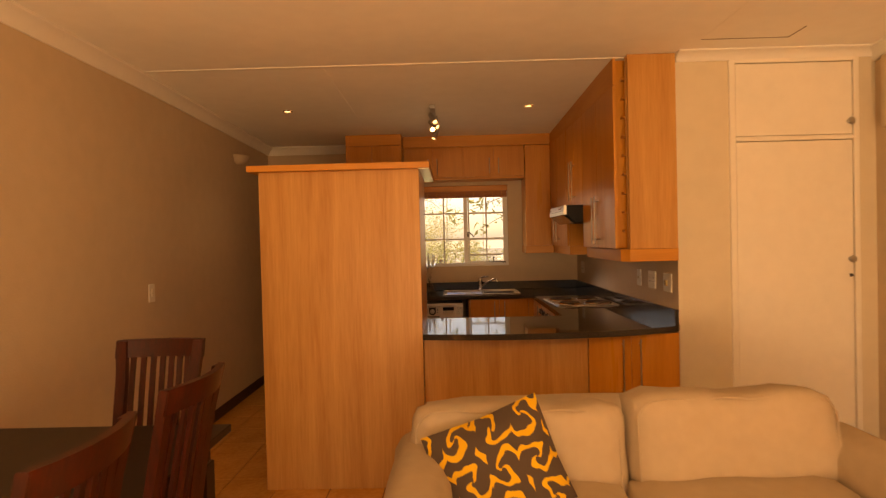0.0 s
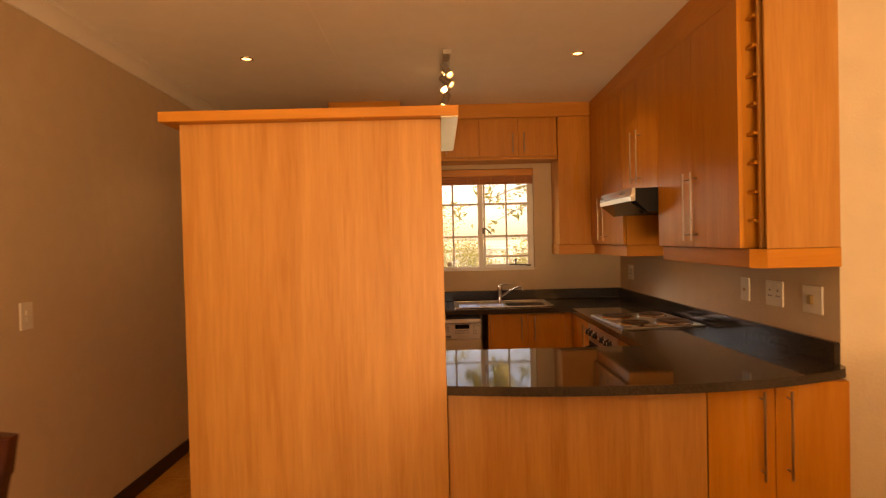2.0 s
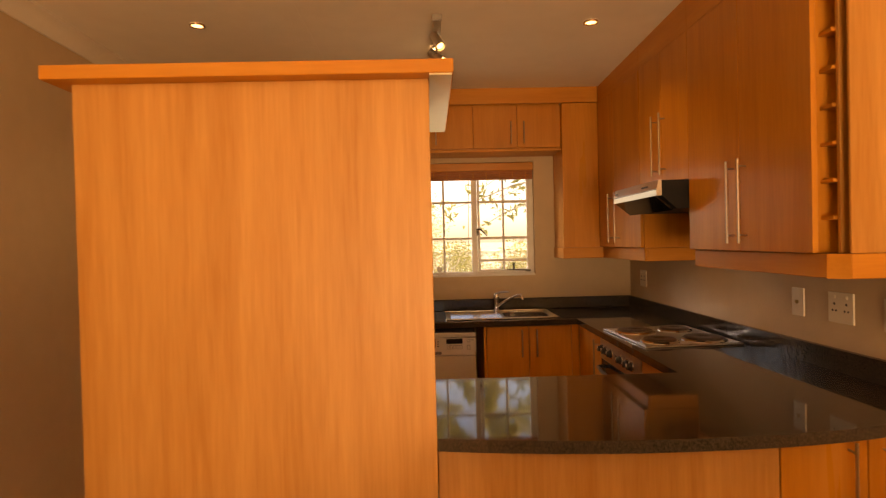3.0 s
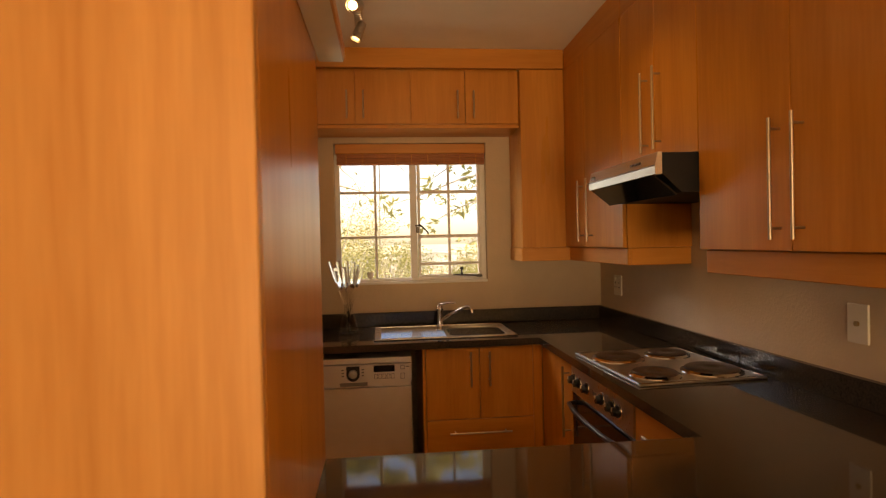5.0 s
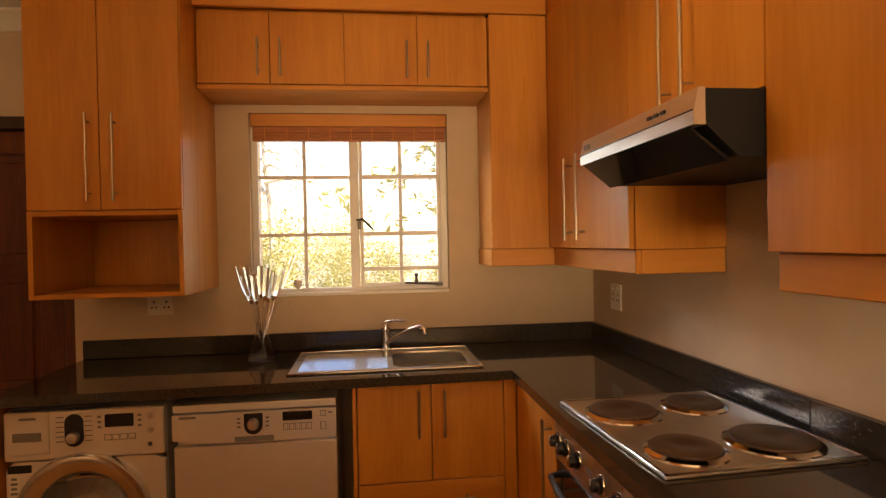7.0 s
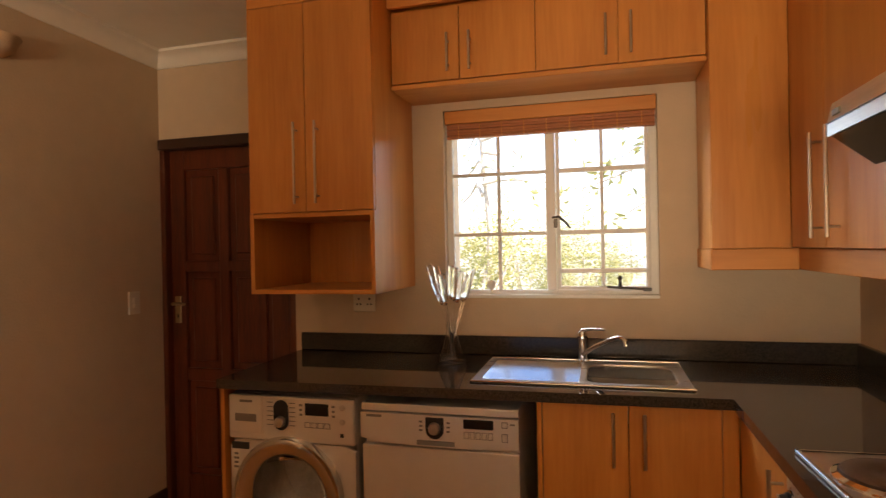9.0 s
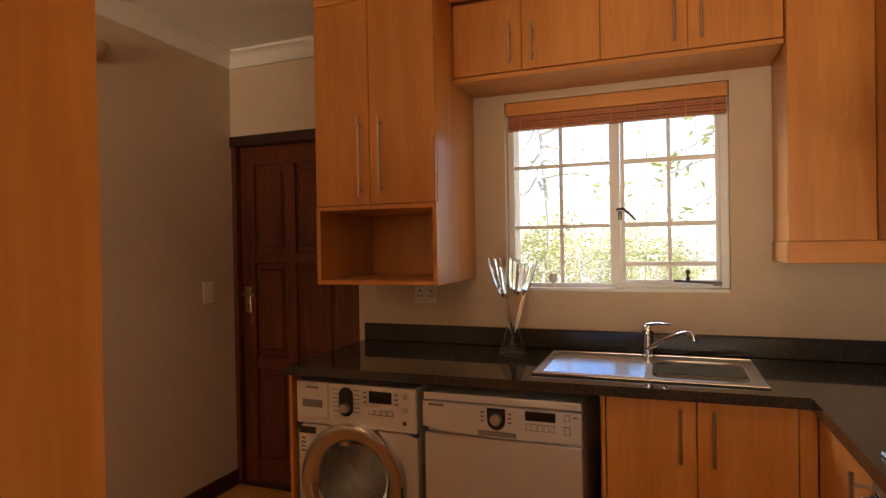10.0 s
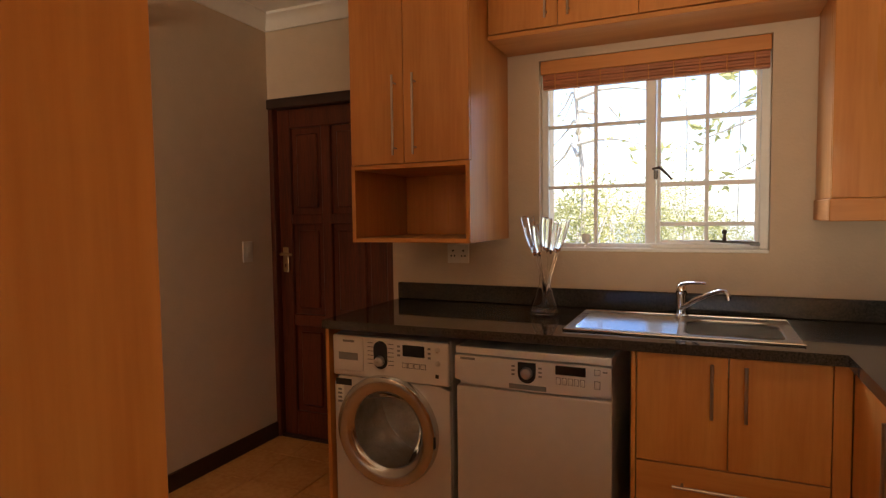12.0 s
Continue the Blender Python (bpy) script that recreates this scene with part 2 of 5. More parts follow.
def box(bm, x0, x1, y0, y1, z0, z1, bevel=0.0, seg=1):
    vs = [bm.verts.new((x, y, z)) for x in (x0, x1) for y in (y0, y1) for z in (z0, z1)]
    fs = [(0, 1, 3, 2), (4, 6, 7, 5), (0, 4, 5, 1), (2, 3, 7, 6), (0, 2, 6, 4), (1, 5, 7, 3)]
    faces = [bm.faces.new([vs[i] for i in f]) for f in fs]
    if bevel:
        edges = list({e for f in faces for e in f.edges})
        bmesh.ops.bevel(bm, geom=edges, offset=bevel, segments=seg, affect="EDGES", profile=0.5)
    return bm


def B(x0, x1, y0, y1, z0, z1, bevel=0.002, seg=1):
    return box(bmesh.new(), x0, x1, y0, y1, z0, z1, bevel, seg)


def rod(bm, a, b, r, r2=None, seg=12, caps=True):
    """A round bar from a to b."""
    a, b = Vector(a), Vector(b)
    q = (b - a).to_track_quat("Z", "Y").to_matrix().to_4x4()
    bmesh.ops.create_cone(bm, cap_ends=caps, segments=seg, radius1=r, radius2=r if r2 is None else r2, depth=(b - a).length, matrix=Matrix.Translation((a + b) / 2) @ q)
    return bm


def R(a, b, r, r2=None, seg=12):
    return rod(bmesh.new(), a, b, r, r2, seg)


def tube(bm, pts, r, seg=10):
    """A bent round tube along points."""
    rings = []
    pts = [Vector(p) for p in pts]
    for i, p in enumerate(pts):
        d = (pts[min(i + 1, len(pts) - 1)] - pts[max(i - 1, 0)]).normalized()
        q = d.to_track_quat("Z", "Y")
        rr = r[i] if isinstance(r, (list, tuple)) else r
        rings.append([bm.verts.new(p + q @ Vector((rr * math.cos(2 * math.pi * k / seg), rr * math.sin(2 * math.pi * k / seg), 0))) for k in range(seg)])
    for a, b in zip(rings, rings[1:]):
        for k in range(seg):
            bm.faces.new((a[k], a[(k + 1) % seg], b[(k + 1) % seg], b[k]))
    bm.faces.new(rings[0][::-1])
    bm.faces.new(rings[-1])
    return bm


def lathe(bm, prof, seg=32, m=Matrix()):
    """Turn a profile of (radius, height) round the z axis, then move it by m."""
    rings = [[bm.verts.new(m @ Vector((max(r, 1e-4) * math.cos(2 * math.pi * k / seg), max(r, 1e-4) * math.sin(2 * math.pi * k / seg), z))) for k in range(seg)] for r, z in prof]
    for a, b in zip(rings, rings[1:]):
        for k in range(seg):
            bm.faces.new((a[k], a[(k + 1) % seg], b[(k + 1) % seg], b[k]))
    return bm


def prism(bm, outline, axis, lo, hi):
    """Extrude a 2D outline along an axis; the outline's coordinates are the other two axes in order."""
    def at(u, v, w):
        return {"x": (w, u, v), "y": (u, w, v), "z": (u, v, w)}[axis]
    a = [bm.verts.new(at(u, v, lo)) for u, v in outline]
    b = [bm.verts.new(at(u, v, hi)) for u, v in outline]
    bm.faces.new(a)
    bm.faces.new(b[::-1])
    for i in range(len(a)):
        j = (i + 1) % len(a)
        bm.faces.new((a[i], b[i], b[j], a[j]))
    return bm


def placed(bm, m):
    bmesh.ops.transform(bm, matrix=m, verts=bm.verts)
    return bm


def mesh_ob(name, bm, material, smooth=False):
    bmesh.ops.recalc_face_normals(bm, faces=bm.faces)
    for v in bm.verts:
        v.co = W(*v.co)
    me = bpy.data.meshes.new(name)
    bm.to_mesh(me)
    bm.free()
    me.materials.append(material)
    if smooth:
        me.shade_smooth()
        me.set_sharp_from_angle(angle=radians(40))
    return new(name, me)


def part(name, bm, material, parent, label="", smooth=False):
    ob = mesh_ob(name, bm, material, smooth)
    ob.parent = parent
    if parent.type == "EMPTY":
        ob.matrix_parent_inverse = Matrix.Translation(-parent.location)
    if label:
        ob["label"] = label
    return ob


def thing(name, loc, label, category, group="", kind=""):
    ob = new(name)
    ob.location = W(*loc)
    ob.empty_display_size = 0.1
    return tagged(ob, label, category, group, kind)


def solid(name, bm, material, label="", category="", kind="structure", smooth=False):
    return tagged(mesh_ob(name, bm, material, smooth), label, category, "", kind)


# ---- structure ----
XL, XR, YB, YD, ZC = -1.482, 1.85, 9.09, 9.18, 2.555     # left wall, kitchen right wall, kitchen back wall, door wall, ceiling
YF, XRR, YS = 6.41, 3.10, -0.05                          # closet wall, living room right wall, unseen wall behind the start
WX0, WX1, WZ0, WZ1 = 0.178, 1.118, 1.168, 2.025             # kitchen window opening
XP, YK = 1.891, 7.60                                     # the kitchen wall leaves the square at YK and ends at XP
DX0, DX1, DZ = -1.452, -0.66, 2.01                        # back door opening

bm = box(bmesh.new(), XL - 0.15, XRR + 0.15, YS - 0.15, YD + 0.2, -0.15, -0.008)
floor = solid("floor", bm, M_GROUT, "cream terracotta tiled floor with dark joints", "floor")

bm = bmesh.new()
box(bm, XL - 0.2, XL, YS - 0.15, YD + 0.2, 0, 2.7)
wall_left = solid("wall_left", bm, M_WALL, "long plain beige plastered wall", "wall")
bm = bmesh.new()
box(bm, XL, DX0, YD, YD + 0.2, 0, 2.7)
box(bm, DX0, DX1, YD, YD + 0.2, DZ, 2.7)
box(bm, DX1, -0.605, YD, YD + 0.2, 0, 2.7)
box(bm, -0.605, WX0, YB, YD + 0.2, 0, 2.7)
box(bm, WX1, XR + 0.2, YB, YD + 0.2, 0, 2.7)
box(bm, WX0, WX1, YB, YD + 0.2, 0, WZ0)
box(bm, WX0, WX1, YB, YD + 0.2, WZ1, 2.7)
wall_back = solid("wall_back", bm, M_WALL, "beige plastered back wall with window and door", "wall")
bm = bmesh.new()
prism(bm, [(XR, YB), (XR, YK), (XP, YF), (XR + 0.2, YF + 0.15), (XR + 0.2, YB)], "z", 0, 2.7)
wall_right = solid("wall_kitchen_right", bm, M_WALL, "beige plastered wall above the dark worktop", "wall")
bm = bmesh.new()
CX0, CX1 = 2.212, 2.994
box(bm, XP, CX0, YF, YF + 0.15, 0, 2.7)
box(bm, CX1, XRR, YF, YF + 0.15, 0, 2.7)
box(bm, CX0, CX1, YF, YF + 0.15, 2.51, 2.7)
box(bm, CX0, CX1, YF + 0.1, YF + 0.15, 0, 2.51)
wall_closet = solid("wall_closet", bm, M_WALLPALE, "beige plastered wall around a built-in closet", "wall")
bm = box(bmesh.new(), XRR, XRR + 0.2, YS - 0.15, YF + 0.15, 0, 2.7)
wall_east = solid("wall_living_right", bm, M_WALL, "beige plastered living room side wall", "wall")
# unseen wall; its opening is assumed and placed to match the fill lamp
bm = bmesh.new()
box(bm, XL, -0.65, YS - 0.2, YS, 0, 2.7)
box(bm, 1.75, XRR, YS - 0.2, YS, 0, 2.7)
box(bm, -0.65, 1.75, YS - 0.2, YS, 2.3, 2.7)
wall_south = solid("wall_terrace", bm, M_WALL, "unseen beige wall with an assumed wide opening for daylight", "wall")


def ceil(y):
    """Ceiling height: level over the living room, falling slightly to the kitchen's back wall."""
    return ZC - 0.0224 * max(0.0, y - 6.5)


bm = prism(bmesh.new(), [(YS, ZC), (6.5, ZC), (YD, ceil(YD)), (YD, ZC + 0.12), (YS, ZC + 0.12)], "x", XL, XRR)
ceiling = solid("ceiling", bm, M_CEIL, "white painted ceiling boards with a joint strip", "ceiling")


def cornice(name, axis, at, lo, hi, sign, tall=1.2):
    """Coved cornice along a wall; sign points into the room."""
    o = [(0, 0), (0, -0.070), (0.012, -0.070), (0.018, -0.056), (0.032, -0.031), (0.052, -0.018), (0.068, -0.012), (0.068, 0)]
    bm = prism(bmesh.new(), [(at + sign * u * 1.1, ZC - 0.001 + v * tall) for u, v in o], "y" if axis == "y" else "x", lo, hi)
    for v in bm.verts:
        v.co.z += ceil(v.co.y) - ZC
    return solid(name, bm, M_CORNICE, "white coved plaster cornice", "cornice", smooth=True)


cornice("cornice", "y", XL, YS, 6.5, 1)
cornice("cornice", "y", XL, 6.5, YD, 1)
cornice("cornice", "x", YD, XL, -0.605, -1)
cornice("cornice", "x", YF, XP + 0.001, XRR, -1, 0.8)
cornice("cornice", "y", XRR, YS, YF, -1)
solid("ceiling_strip", B(XL, 1.60, 6.465, 6.50, ZC - 0.0045, ZC, 0.001), M_CORNICE, "white joint cover strip on the ceiling", "trim")
solid("ceiling_strip", prism(bmesh.new(), [(6.5, ZC - 0.0025), (8.8, ceil(8.8) - 0.0025), (8.8, ceil(8.8)), (6.5, ZC)], "x", -0.30, -0.28), M_CEIL, "white joint cover strip on the ceiling", "trim")
bm = box(bmesh.new(), XL, XL + 0.015, YS, YD, 0, 0.09, 0.003)
solid("baseboard", bm, M_SKIRT, "dark stained wooden skirting board", "baseboard")

# ---- window, door, closet ----


def window():
    w = thing("window_1", ((WX0 + WX1) / 2, YB + 0.1, WZ0), "white steel cottage-pane kitchen window with dark latches", "window", kind="structure")
    y0, y1 = YB + 0.048, YB + 0.078
    fr = bmesh.new()
    box(fr, WX0, WX0 + 0.03, y0, y1, WZ0, WZ1, 0.003)
    box(fr, WX1 - 0.035, WX1, y0, y1, WZ0, WZ1, 0.003)
    box(fr, WX0 + 0.03, WX1 - 0.035, y0, y1, WZ0, WZ0 + 0.022, 0.003)
    box(fr, WX0 + 0.03, WX1 - 0.035, y0, y1, WZ1 - 0.03, WZ1, 0.003)
    box(fr, 0.640, 0.683, y0, y1, WZ0 + 0.022, WZ1 - 0.03, 0.003)
    part("window_frame", fr, M_FRAME, w)
    rows = (1.727, 1.448)
    lx = (WX0 + 0.03, 0.640)
    lm, rm = 0.425, 0.886
    for z in rows:
        part("glazing_bar", B(lx[0], lx[1], y0 + 0.006, y1 - 0.004, z - 0.008, z + 0.008, 0.002), M_FRAME, w)
        part("glazing_bar", B(0.685, WX1 - 0.035, y0 + 0.002, y1 - 0.002, z - 0.010, z + 0.010, 0.002), M_FRAME, w)
    part("glazing_bar", B(0.685, WX1 - 0.035, y0 + 0.002, y1 - 0.002, 1.266, 1.284, 0.002), M_FRAME, w)
    for x in (lm, rm):
        part("glazing_bar", B(x - 0.008, x + 0.008, y0 + 0.008, y1 - 0.006, WZ0 + 0.022, WZ1 - 0.03, 0.002), M_FRAME, w)
    sash = bmesh.new()
    box(sash, 0.687, 0.703, y0 - 0.008, y1 - 0.008, WZ0 + 0.024, WZ1 - 0.032, 0.002)
    box(sash, WX1 - 0.052, WX1 - 0.037, y0 - 0.008, y1 - 0.008, WZ0 + 0.024, WZ1 - 0.032, 0.002)
    box(sash, 0.703, WX1 - 0.052, y0 - 0.008, y1 - 0.008, WZ0 + 0.024, WZ0 + 0.038, 0.002)
    part("casement_sash", sash, M_FRAME, w)
    for x0, x1 in ((lx[0], lm - 0.008), (lm + 0.008, lx[1]), (0.703, rm - 0.008), (rm + 0.008, WX1 - 0.052)):
        zs = [WZ0 + 0.022, *rows[::-1], WZ1 - 0.03]
        for z0, z1 in zip(zs, zs[1:]):
            pane = part("pane", box(bmesh.new(), x0, x1, y0 + 0.014, y0 + 0.017, z0 + 0.008, z1 - 0.008), M_PANE, w)
            pane.visible_shadow = False
    latch = bmesh.new()
    box(latch, 0.676, 0.692, y0 - 0.025, y0 - 0.004, 1.47, 1.51, 0.003)
    tube(latch, [(0.672, y0 - 0.03, 1.515), (0.70, y0 - 0.045, 1.518), (0.725, y0 - 0.05, 1.495), (0.752, y0 - 0.05, 1.465)], [0.005, 0.006, 0.006, 0.004])
    part("casement_latch", latch, M_IRON, w, "dark iron casement handle")
    stay = bmesh.new()
    rod(stay, (0.90, y0 - 0.03, 1.205), (1.07, y0 - 0.03, 1.195), 0.005)
    rod(stay, (0.955, y0 - 0.03, 1.20), (0.955, y0 - 0.03, 1.235), 0.006)
    bmesh.ops.create_uvsphere(stay, u_segments=10, v_segments=6, radius=0.011, matrix=Matrix.Translation((0.955, y0 - 0.03, 1.242)))
    bmesh.ops.create_uvsphere(stay, u_segments=10, v_segments=6, radius=0.010, matrix=Matrix.Translation((0.955, y0 - 0.03, 1.212)))
    box(stay, 1.05, 1.085, y0 - 0.035, y0 + 0.002, 1.186, 1.20, 0.002)
    part("window_stay", stay, M_IRON, w, "dark iron peg stay")
    part("window_sill", B(WX0 + 0.002, WX1 - 0.002, YB - 0.004, y0, WZ0 - 0.012, WZ0 + 0.004, 0.003), M_FRAME, w)


window()


def blind():
    b = thing("roller_blind", (0.66, YB - 0.03, 1.9), "rolled-up brown bamboo blind with orange wooden headrail", "blind")
    part("headrail", B(0.188, 1.113, YB - 0.012, YB + 0.036, 1.960, 2.020, 0.004, 2), M_WOODH, b, "orange wooden headrail")
    for i in range(5):
        part("slat", B(0.196 + 0.002 * (i % 2), 1.109, YB - 0.004 - 0.004 * (i % 2), YB + 0.028, 1.893 + i * 0.0133, 1.9055 + i * 0.0133, 0.002), M_BLIND, b)
    for k in range(9):
        x = 0.255 + k * 0.1
        part("cord", R((x, YB - 0.010, 1.894), (x, YB - 0.010, 1.959), 0.0026, seg=6), M_WOOD, b)


blind()


def back_door():
    d = thing("door_1", ((DX0 + DX1) / 2, YD + 0.05, 0), "closed dark reddish-brown wooden six-panel back door", "door", kind="structure")
    fr = bmesh.new()
    box(fr, DX0 - 0.028, DX0 + 0.004, YD - 0.006, YD + 0.10, 0, DZ + 0.0, 0.004)
    box(fr, DX1 - 0.03, DX1 + 0.035, YD - 0.006, YD + 0.10, 0, DZ + 0.0, 0.004)
    part("door_frame", fr, M_DOOR, d)
    part("lintel_trim", B(DX0 - 0.027, DX1 + 0.045, YD - 0.02, YD + 0.10, DZ - 0.05, DZ + 0.008, 0.004), M_SKIRT, d)
    x0, x1, y0, y1 = DX0 + 0.006, DX1 - 0.032, YD + 0.035, YD + 0.078
    zt = DZ - 0.05
    xm, sl, sr, sm = -1.105, 0.09, 0.125, 0.031
    part("stile", B(x0, x0 + sl, y0, y1, 0.01, zt, 0.004), M_DOOR, d)
    part("stile", B(x1 - sr, x1, y0, y1, 0.01, zt, 0.004), M_DOOR, d)
    part("stile", B(xm - sm, xm + sm, y0 + 0.001, y1, 0.16, zt - 0.11, 0.004), M_DOOR, d)
    rails = ((0.01, 0.16), (0.68, 0.75), (1.285, 1.345), (zt - 0.11, zt))
    for z0, z1 in rails:
        part("rail", B(x0 + sl, x1 - sr, y0 + 0.002, y1, z0, z1, 0.004), M_DOOR, d)
    for (a, z0), (z1, b) in zip(rails, rails[1:]):
        for p0, p1 in ((x0 + sl, xm - sm), (xm + sm, x1 - sr)):
            bm = bmesh.new()
            box(bm, p0, p1, y0 + 0.022, y1 - 0.005, z0, z1, 0)
            box(bm, p0 + 0.035, p1 - 0.035, y0 + 0.010, y0 + 0.022, z0 + 0.035, z1 - 0.035, 0.008)
            part("door_panel", bm, M_DOOR, d)
    # sill and hidden board added to stop daylight leaking round the door
    part("threshold", B(DX0 + 0.006, DX1 - 0.032, YD + 0.002, YD + 0.16, 0.0, 0.014, 0.002), M_SKIRT, d)
    part("backing_board", B(DX0 - 0.02, DX1 + 0.02, YD + 0.105, YD + 0.12, 0.0, DZ + 0.005, 0.0), M_DOOR, d)
    hb = bmesh.new()
    box(hb, x0 + 0.022, x0 + 0.062, y0 - 0.006, y0, 1.0, 1.15, 0.003, 2)
    lock = part("lock_plate", hb, M_BRASS, d, "worn brass lock plate")
    hd = bmesh.new()
    rod(hd, (x0 + 0.042, y0, 1.11), (x0 + 0.042, y0 - 0.05, 1.11), 0.009)
    tube(hd, [(x0 + 0.042, y0 - 0.05, 1.11), (x0 + 0.07, y0 - 0.052, 1.112), (x0 + 0.12, y0 - 0.048, 1.108)], [0.010, 0.009, 0.007])
    part("door_handle", hd, M_BRASS, lock, smooth=True)
    part("keyhole", B(x0 + 0.038, x0 + 0.046, y0 - 0.008, y0 - 0.005, 1.03, 1.05, 0.001), M_SOCKET, lock)


back_door()


def closet():
    c = thing("built_in_closet", ((CX0 + CX1) / 2, YF, 0), "tall cream painted built-in closet with upper hatch door", "closet")
    fr = bmesh.new()
    box(fr, CX0, CX0 + 0.035, YF - 0.014, YF + 0.09, 0, 2.505, 0.003)
    box(fr, CX1 - 0.035, CX1, YF - 0.014, YF + 0.09, 0, 2.505, 0.003)
    box(fr, CX0 + 0.035, CX1 - 0.035, YF - 0.014, YF + 0.09, 2.478, 2.505, 0.003)
    box(fr, CX0 + 0.035, CX1 - 0.035, YF - 0.014, YF + 0.09, 2.004, 2.032, 0.003)
    part("closet_frame", fr, M_CLOSET, c)
    d = part("closet_door", B(CX0 + 0.039, CX1 - 0.039, YF - 0.006, YF + 0.03, 0.03, 2.000, 0.003), M_CLOSET, c)
    u = part("hatch_door", B(CX0 + 0.039, CX1 - 0.039, YF - 0.006, YF + 0.03, 2.036, 2.474, 0.003), M_CLOSET, c)
    for owner, z in ((d, 1.275), (u, 2.11)):
        k = lathe(bmesh.new(), [(0.001, 0), (0.012, 0), (0.010, 0.014), (0.020, 0.022), (0.022, 0.032), (0.016, 0.040), (0.001, 0.042)], 20, Matrix.Translation((CX1 - 0.062, YF - 0.006, z)) @ pose(0, 0, 0, 90))
        part("knob", k, M_STEEL, owner, "dull metal knob", True)
    part("keyhole", B(CX1 - 0.066, CX1 - 0.052, YF - 0.009, YF - 0.005, 1.165, 1.185, 0.001), M_IRON, d)
    part("key", R((CX1 - 0.059, YF - 0.03, 1.175), (CX1 - 0.059, YF - 0.004, 1.175), 0.005, seg=8), M_IRON, d)
    for z in (0.35, 1.85):
        part("hinge", R((CX0 + 0.036, YF - 0.012, z - 0.04), (CX0 + 0.036, YF - 0.012, z + 0.04), 0.006, seg=8), M_CLOSET, d)
    return c


closet()
# ceiling access hatch, slightly sagging along one side
h = thing("ceiling_hatch", (2.19, 5.9, ZC - 0.03), "white painted ceiling hatch with a dark open joint", "ceiling hatch")
part("hatch_panel", B(1.95, 2.437, 5.60, 6.165, ZC - 0.002, ZC - 0.0005, 0.0), M_CEIL, h)
part("joint", B(1.95, 2.437, 6.165, 6.170, ZC - 0.004, ZC - 0.001, 0), M_GROUT, h)
part("joint", B(2.437, 2.442, 6.00, 6.170, ZC - 0.004, ZC - 0.001, 0), M_GROUT, h)
ac = thing("wall_unit_box", (XRR - 0.1, 6.0, 2.04), "beige boxed casing high on the living room wall", "wall box")
part("casing", B(XRR - 0.05, XRR, 4.7, 6.30, 2.05, 2.47, 0.006, 2), M_WALL, ac)

# ---- kitchen joinery ----


def bar_handle(owner, p, q, out, r=0.005, stand=0.032):
    """Bar handle from p to q on two posts; out is the way away from the door."""
    p, q, out = Vector(p), Vector(q), Vector(out)
    d = (q - p).normalized()
    bm = bmesh.new()
    rod(bm, p + out * stand, q + out * stand, r, seg=10)
    for c in (p + d * 0.03, q - d * 0.03):
        rod(bm, c, c + out * stand, r * 0.75, seg=8)
    return part("handle", bm, M_HANDLE, owner, "satin steel bar handle", True)


G = 0.0015  # half the gap between doors


def door_x(owner, x, y0, y1, z0, z1, thick=0.018):
    """Door in a plane of constant x, facing -x."""
    return part("cabinet_door", B(x, x + thick, y0 + G, y1 - G, z0 + G, z1 - G, 0.0015), M_WOOD, owner)


def door_y(owner, y, x0, x1, z0, z1, thick=0.018):
    """Door in a plane of constant y, facing -y."""
    return part("cabinet_door", B(x0 + G, x1 - G, y, y + thick, z0 + G, z1 - G, 0.0015), M_WOOD, owner)


# tall enclosure beside the peninsula
EX0, EX1, EY0, EY1, EZ = -0.617, 0.322, 6.213, 6.898, 1.868
e = thing("tall_cupboard", (-0.17, 6.6, 0), "tall orange beech laminate cupboard standing at the peninsula", "cupboard")
part("end_panel", B(EX0, EX1, EY0, EY0 + 0.022, 0.0, EZ, 0.002), M_PANEL, e)
part("side_panel", B(EX1 - 0.022, EX1, EY0 + 0.022, EY1, 0.0, EZ, 0.002), M_WOOD, e)
part("side_panel", B(EX0, EX0 + 0.022, EY0 + 0.022, EY1, 0.0, EZ, 0.002), M_WOOD, e)
part("back_panel", B(EX0 + 0.022, EX1 - 0.022, EY1 - 0.02, EY1 - 0.002, 0.0, EZ, 0.001), M_WOOD, e)
part("top_board", B(-0.668, 0.387, 6.160, 6.957, EZ, EZ + 0.036, 0.002), M_WOODH, e)
# thin pale sheet that paints the window's reflection under the overhang
part("underside", B(EX1 + 0.002, 0.383, 6.164, 6.953, EZ - 0.005, EZ - 0.0005, 0.0), M_UNDERSHEEN, e, "underside paled for the window's reflection")


def arc_front(x):
    """The bowed front edge of the peninsula top."""
    t = (x - 0.95) / 0.906
    return 6.160 + (0.062 if t > 0 else 0.13) * t * t + 0.11 * max(t, 0) ** 3


CT, CB = 0.90, 0.865
w = thing("worktop", (1.5, 7.8, CB), "polished black granite worktop with a bowed peninsula end", "worktop")
front = [(x, arc_front(x)) for x in np.linspace(EX1 + 0.001, 1.832, 24).tolist()]
IX, IY, IL, PB = 1.269, 8.455, 8.405, 6.893
outline = front + [(1.858, 6.334), (1.880, 6.368), (1.889, YF - 0.004), (XP - 0.001, YF + 0.001), (XR - 0.001, YK), (XR - 0.001, YB - 0.001), (-0.565, YB - 0.001), (-0.565, IL), (IX, IY), (IX, PB), (EX1 + 0.001, PB)]
bm = prism(bmesh.new(), outline, "z", CB, CT)
bm.normal_update()
bmesh.ops.triangulate(bm, faces=[f for f in bm.faces if len(f.verts) > 4])
part("granite_slab", bm, M_GRANITE, w)
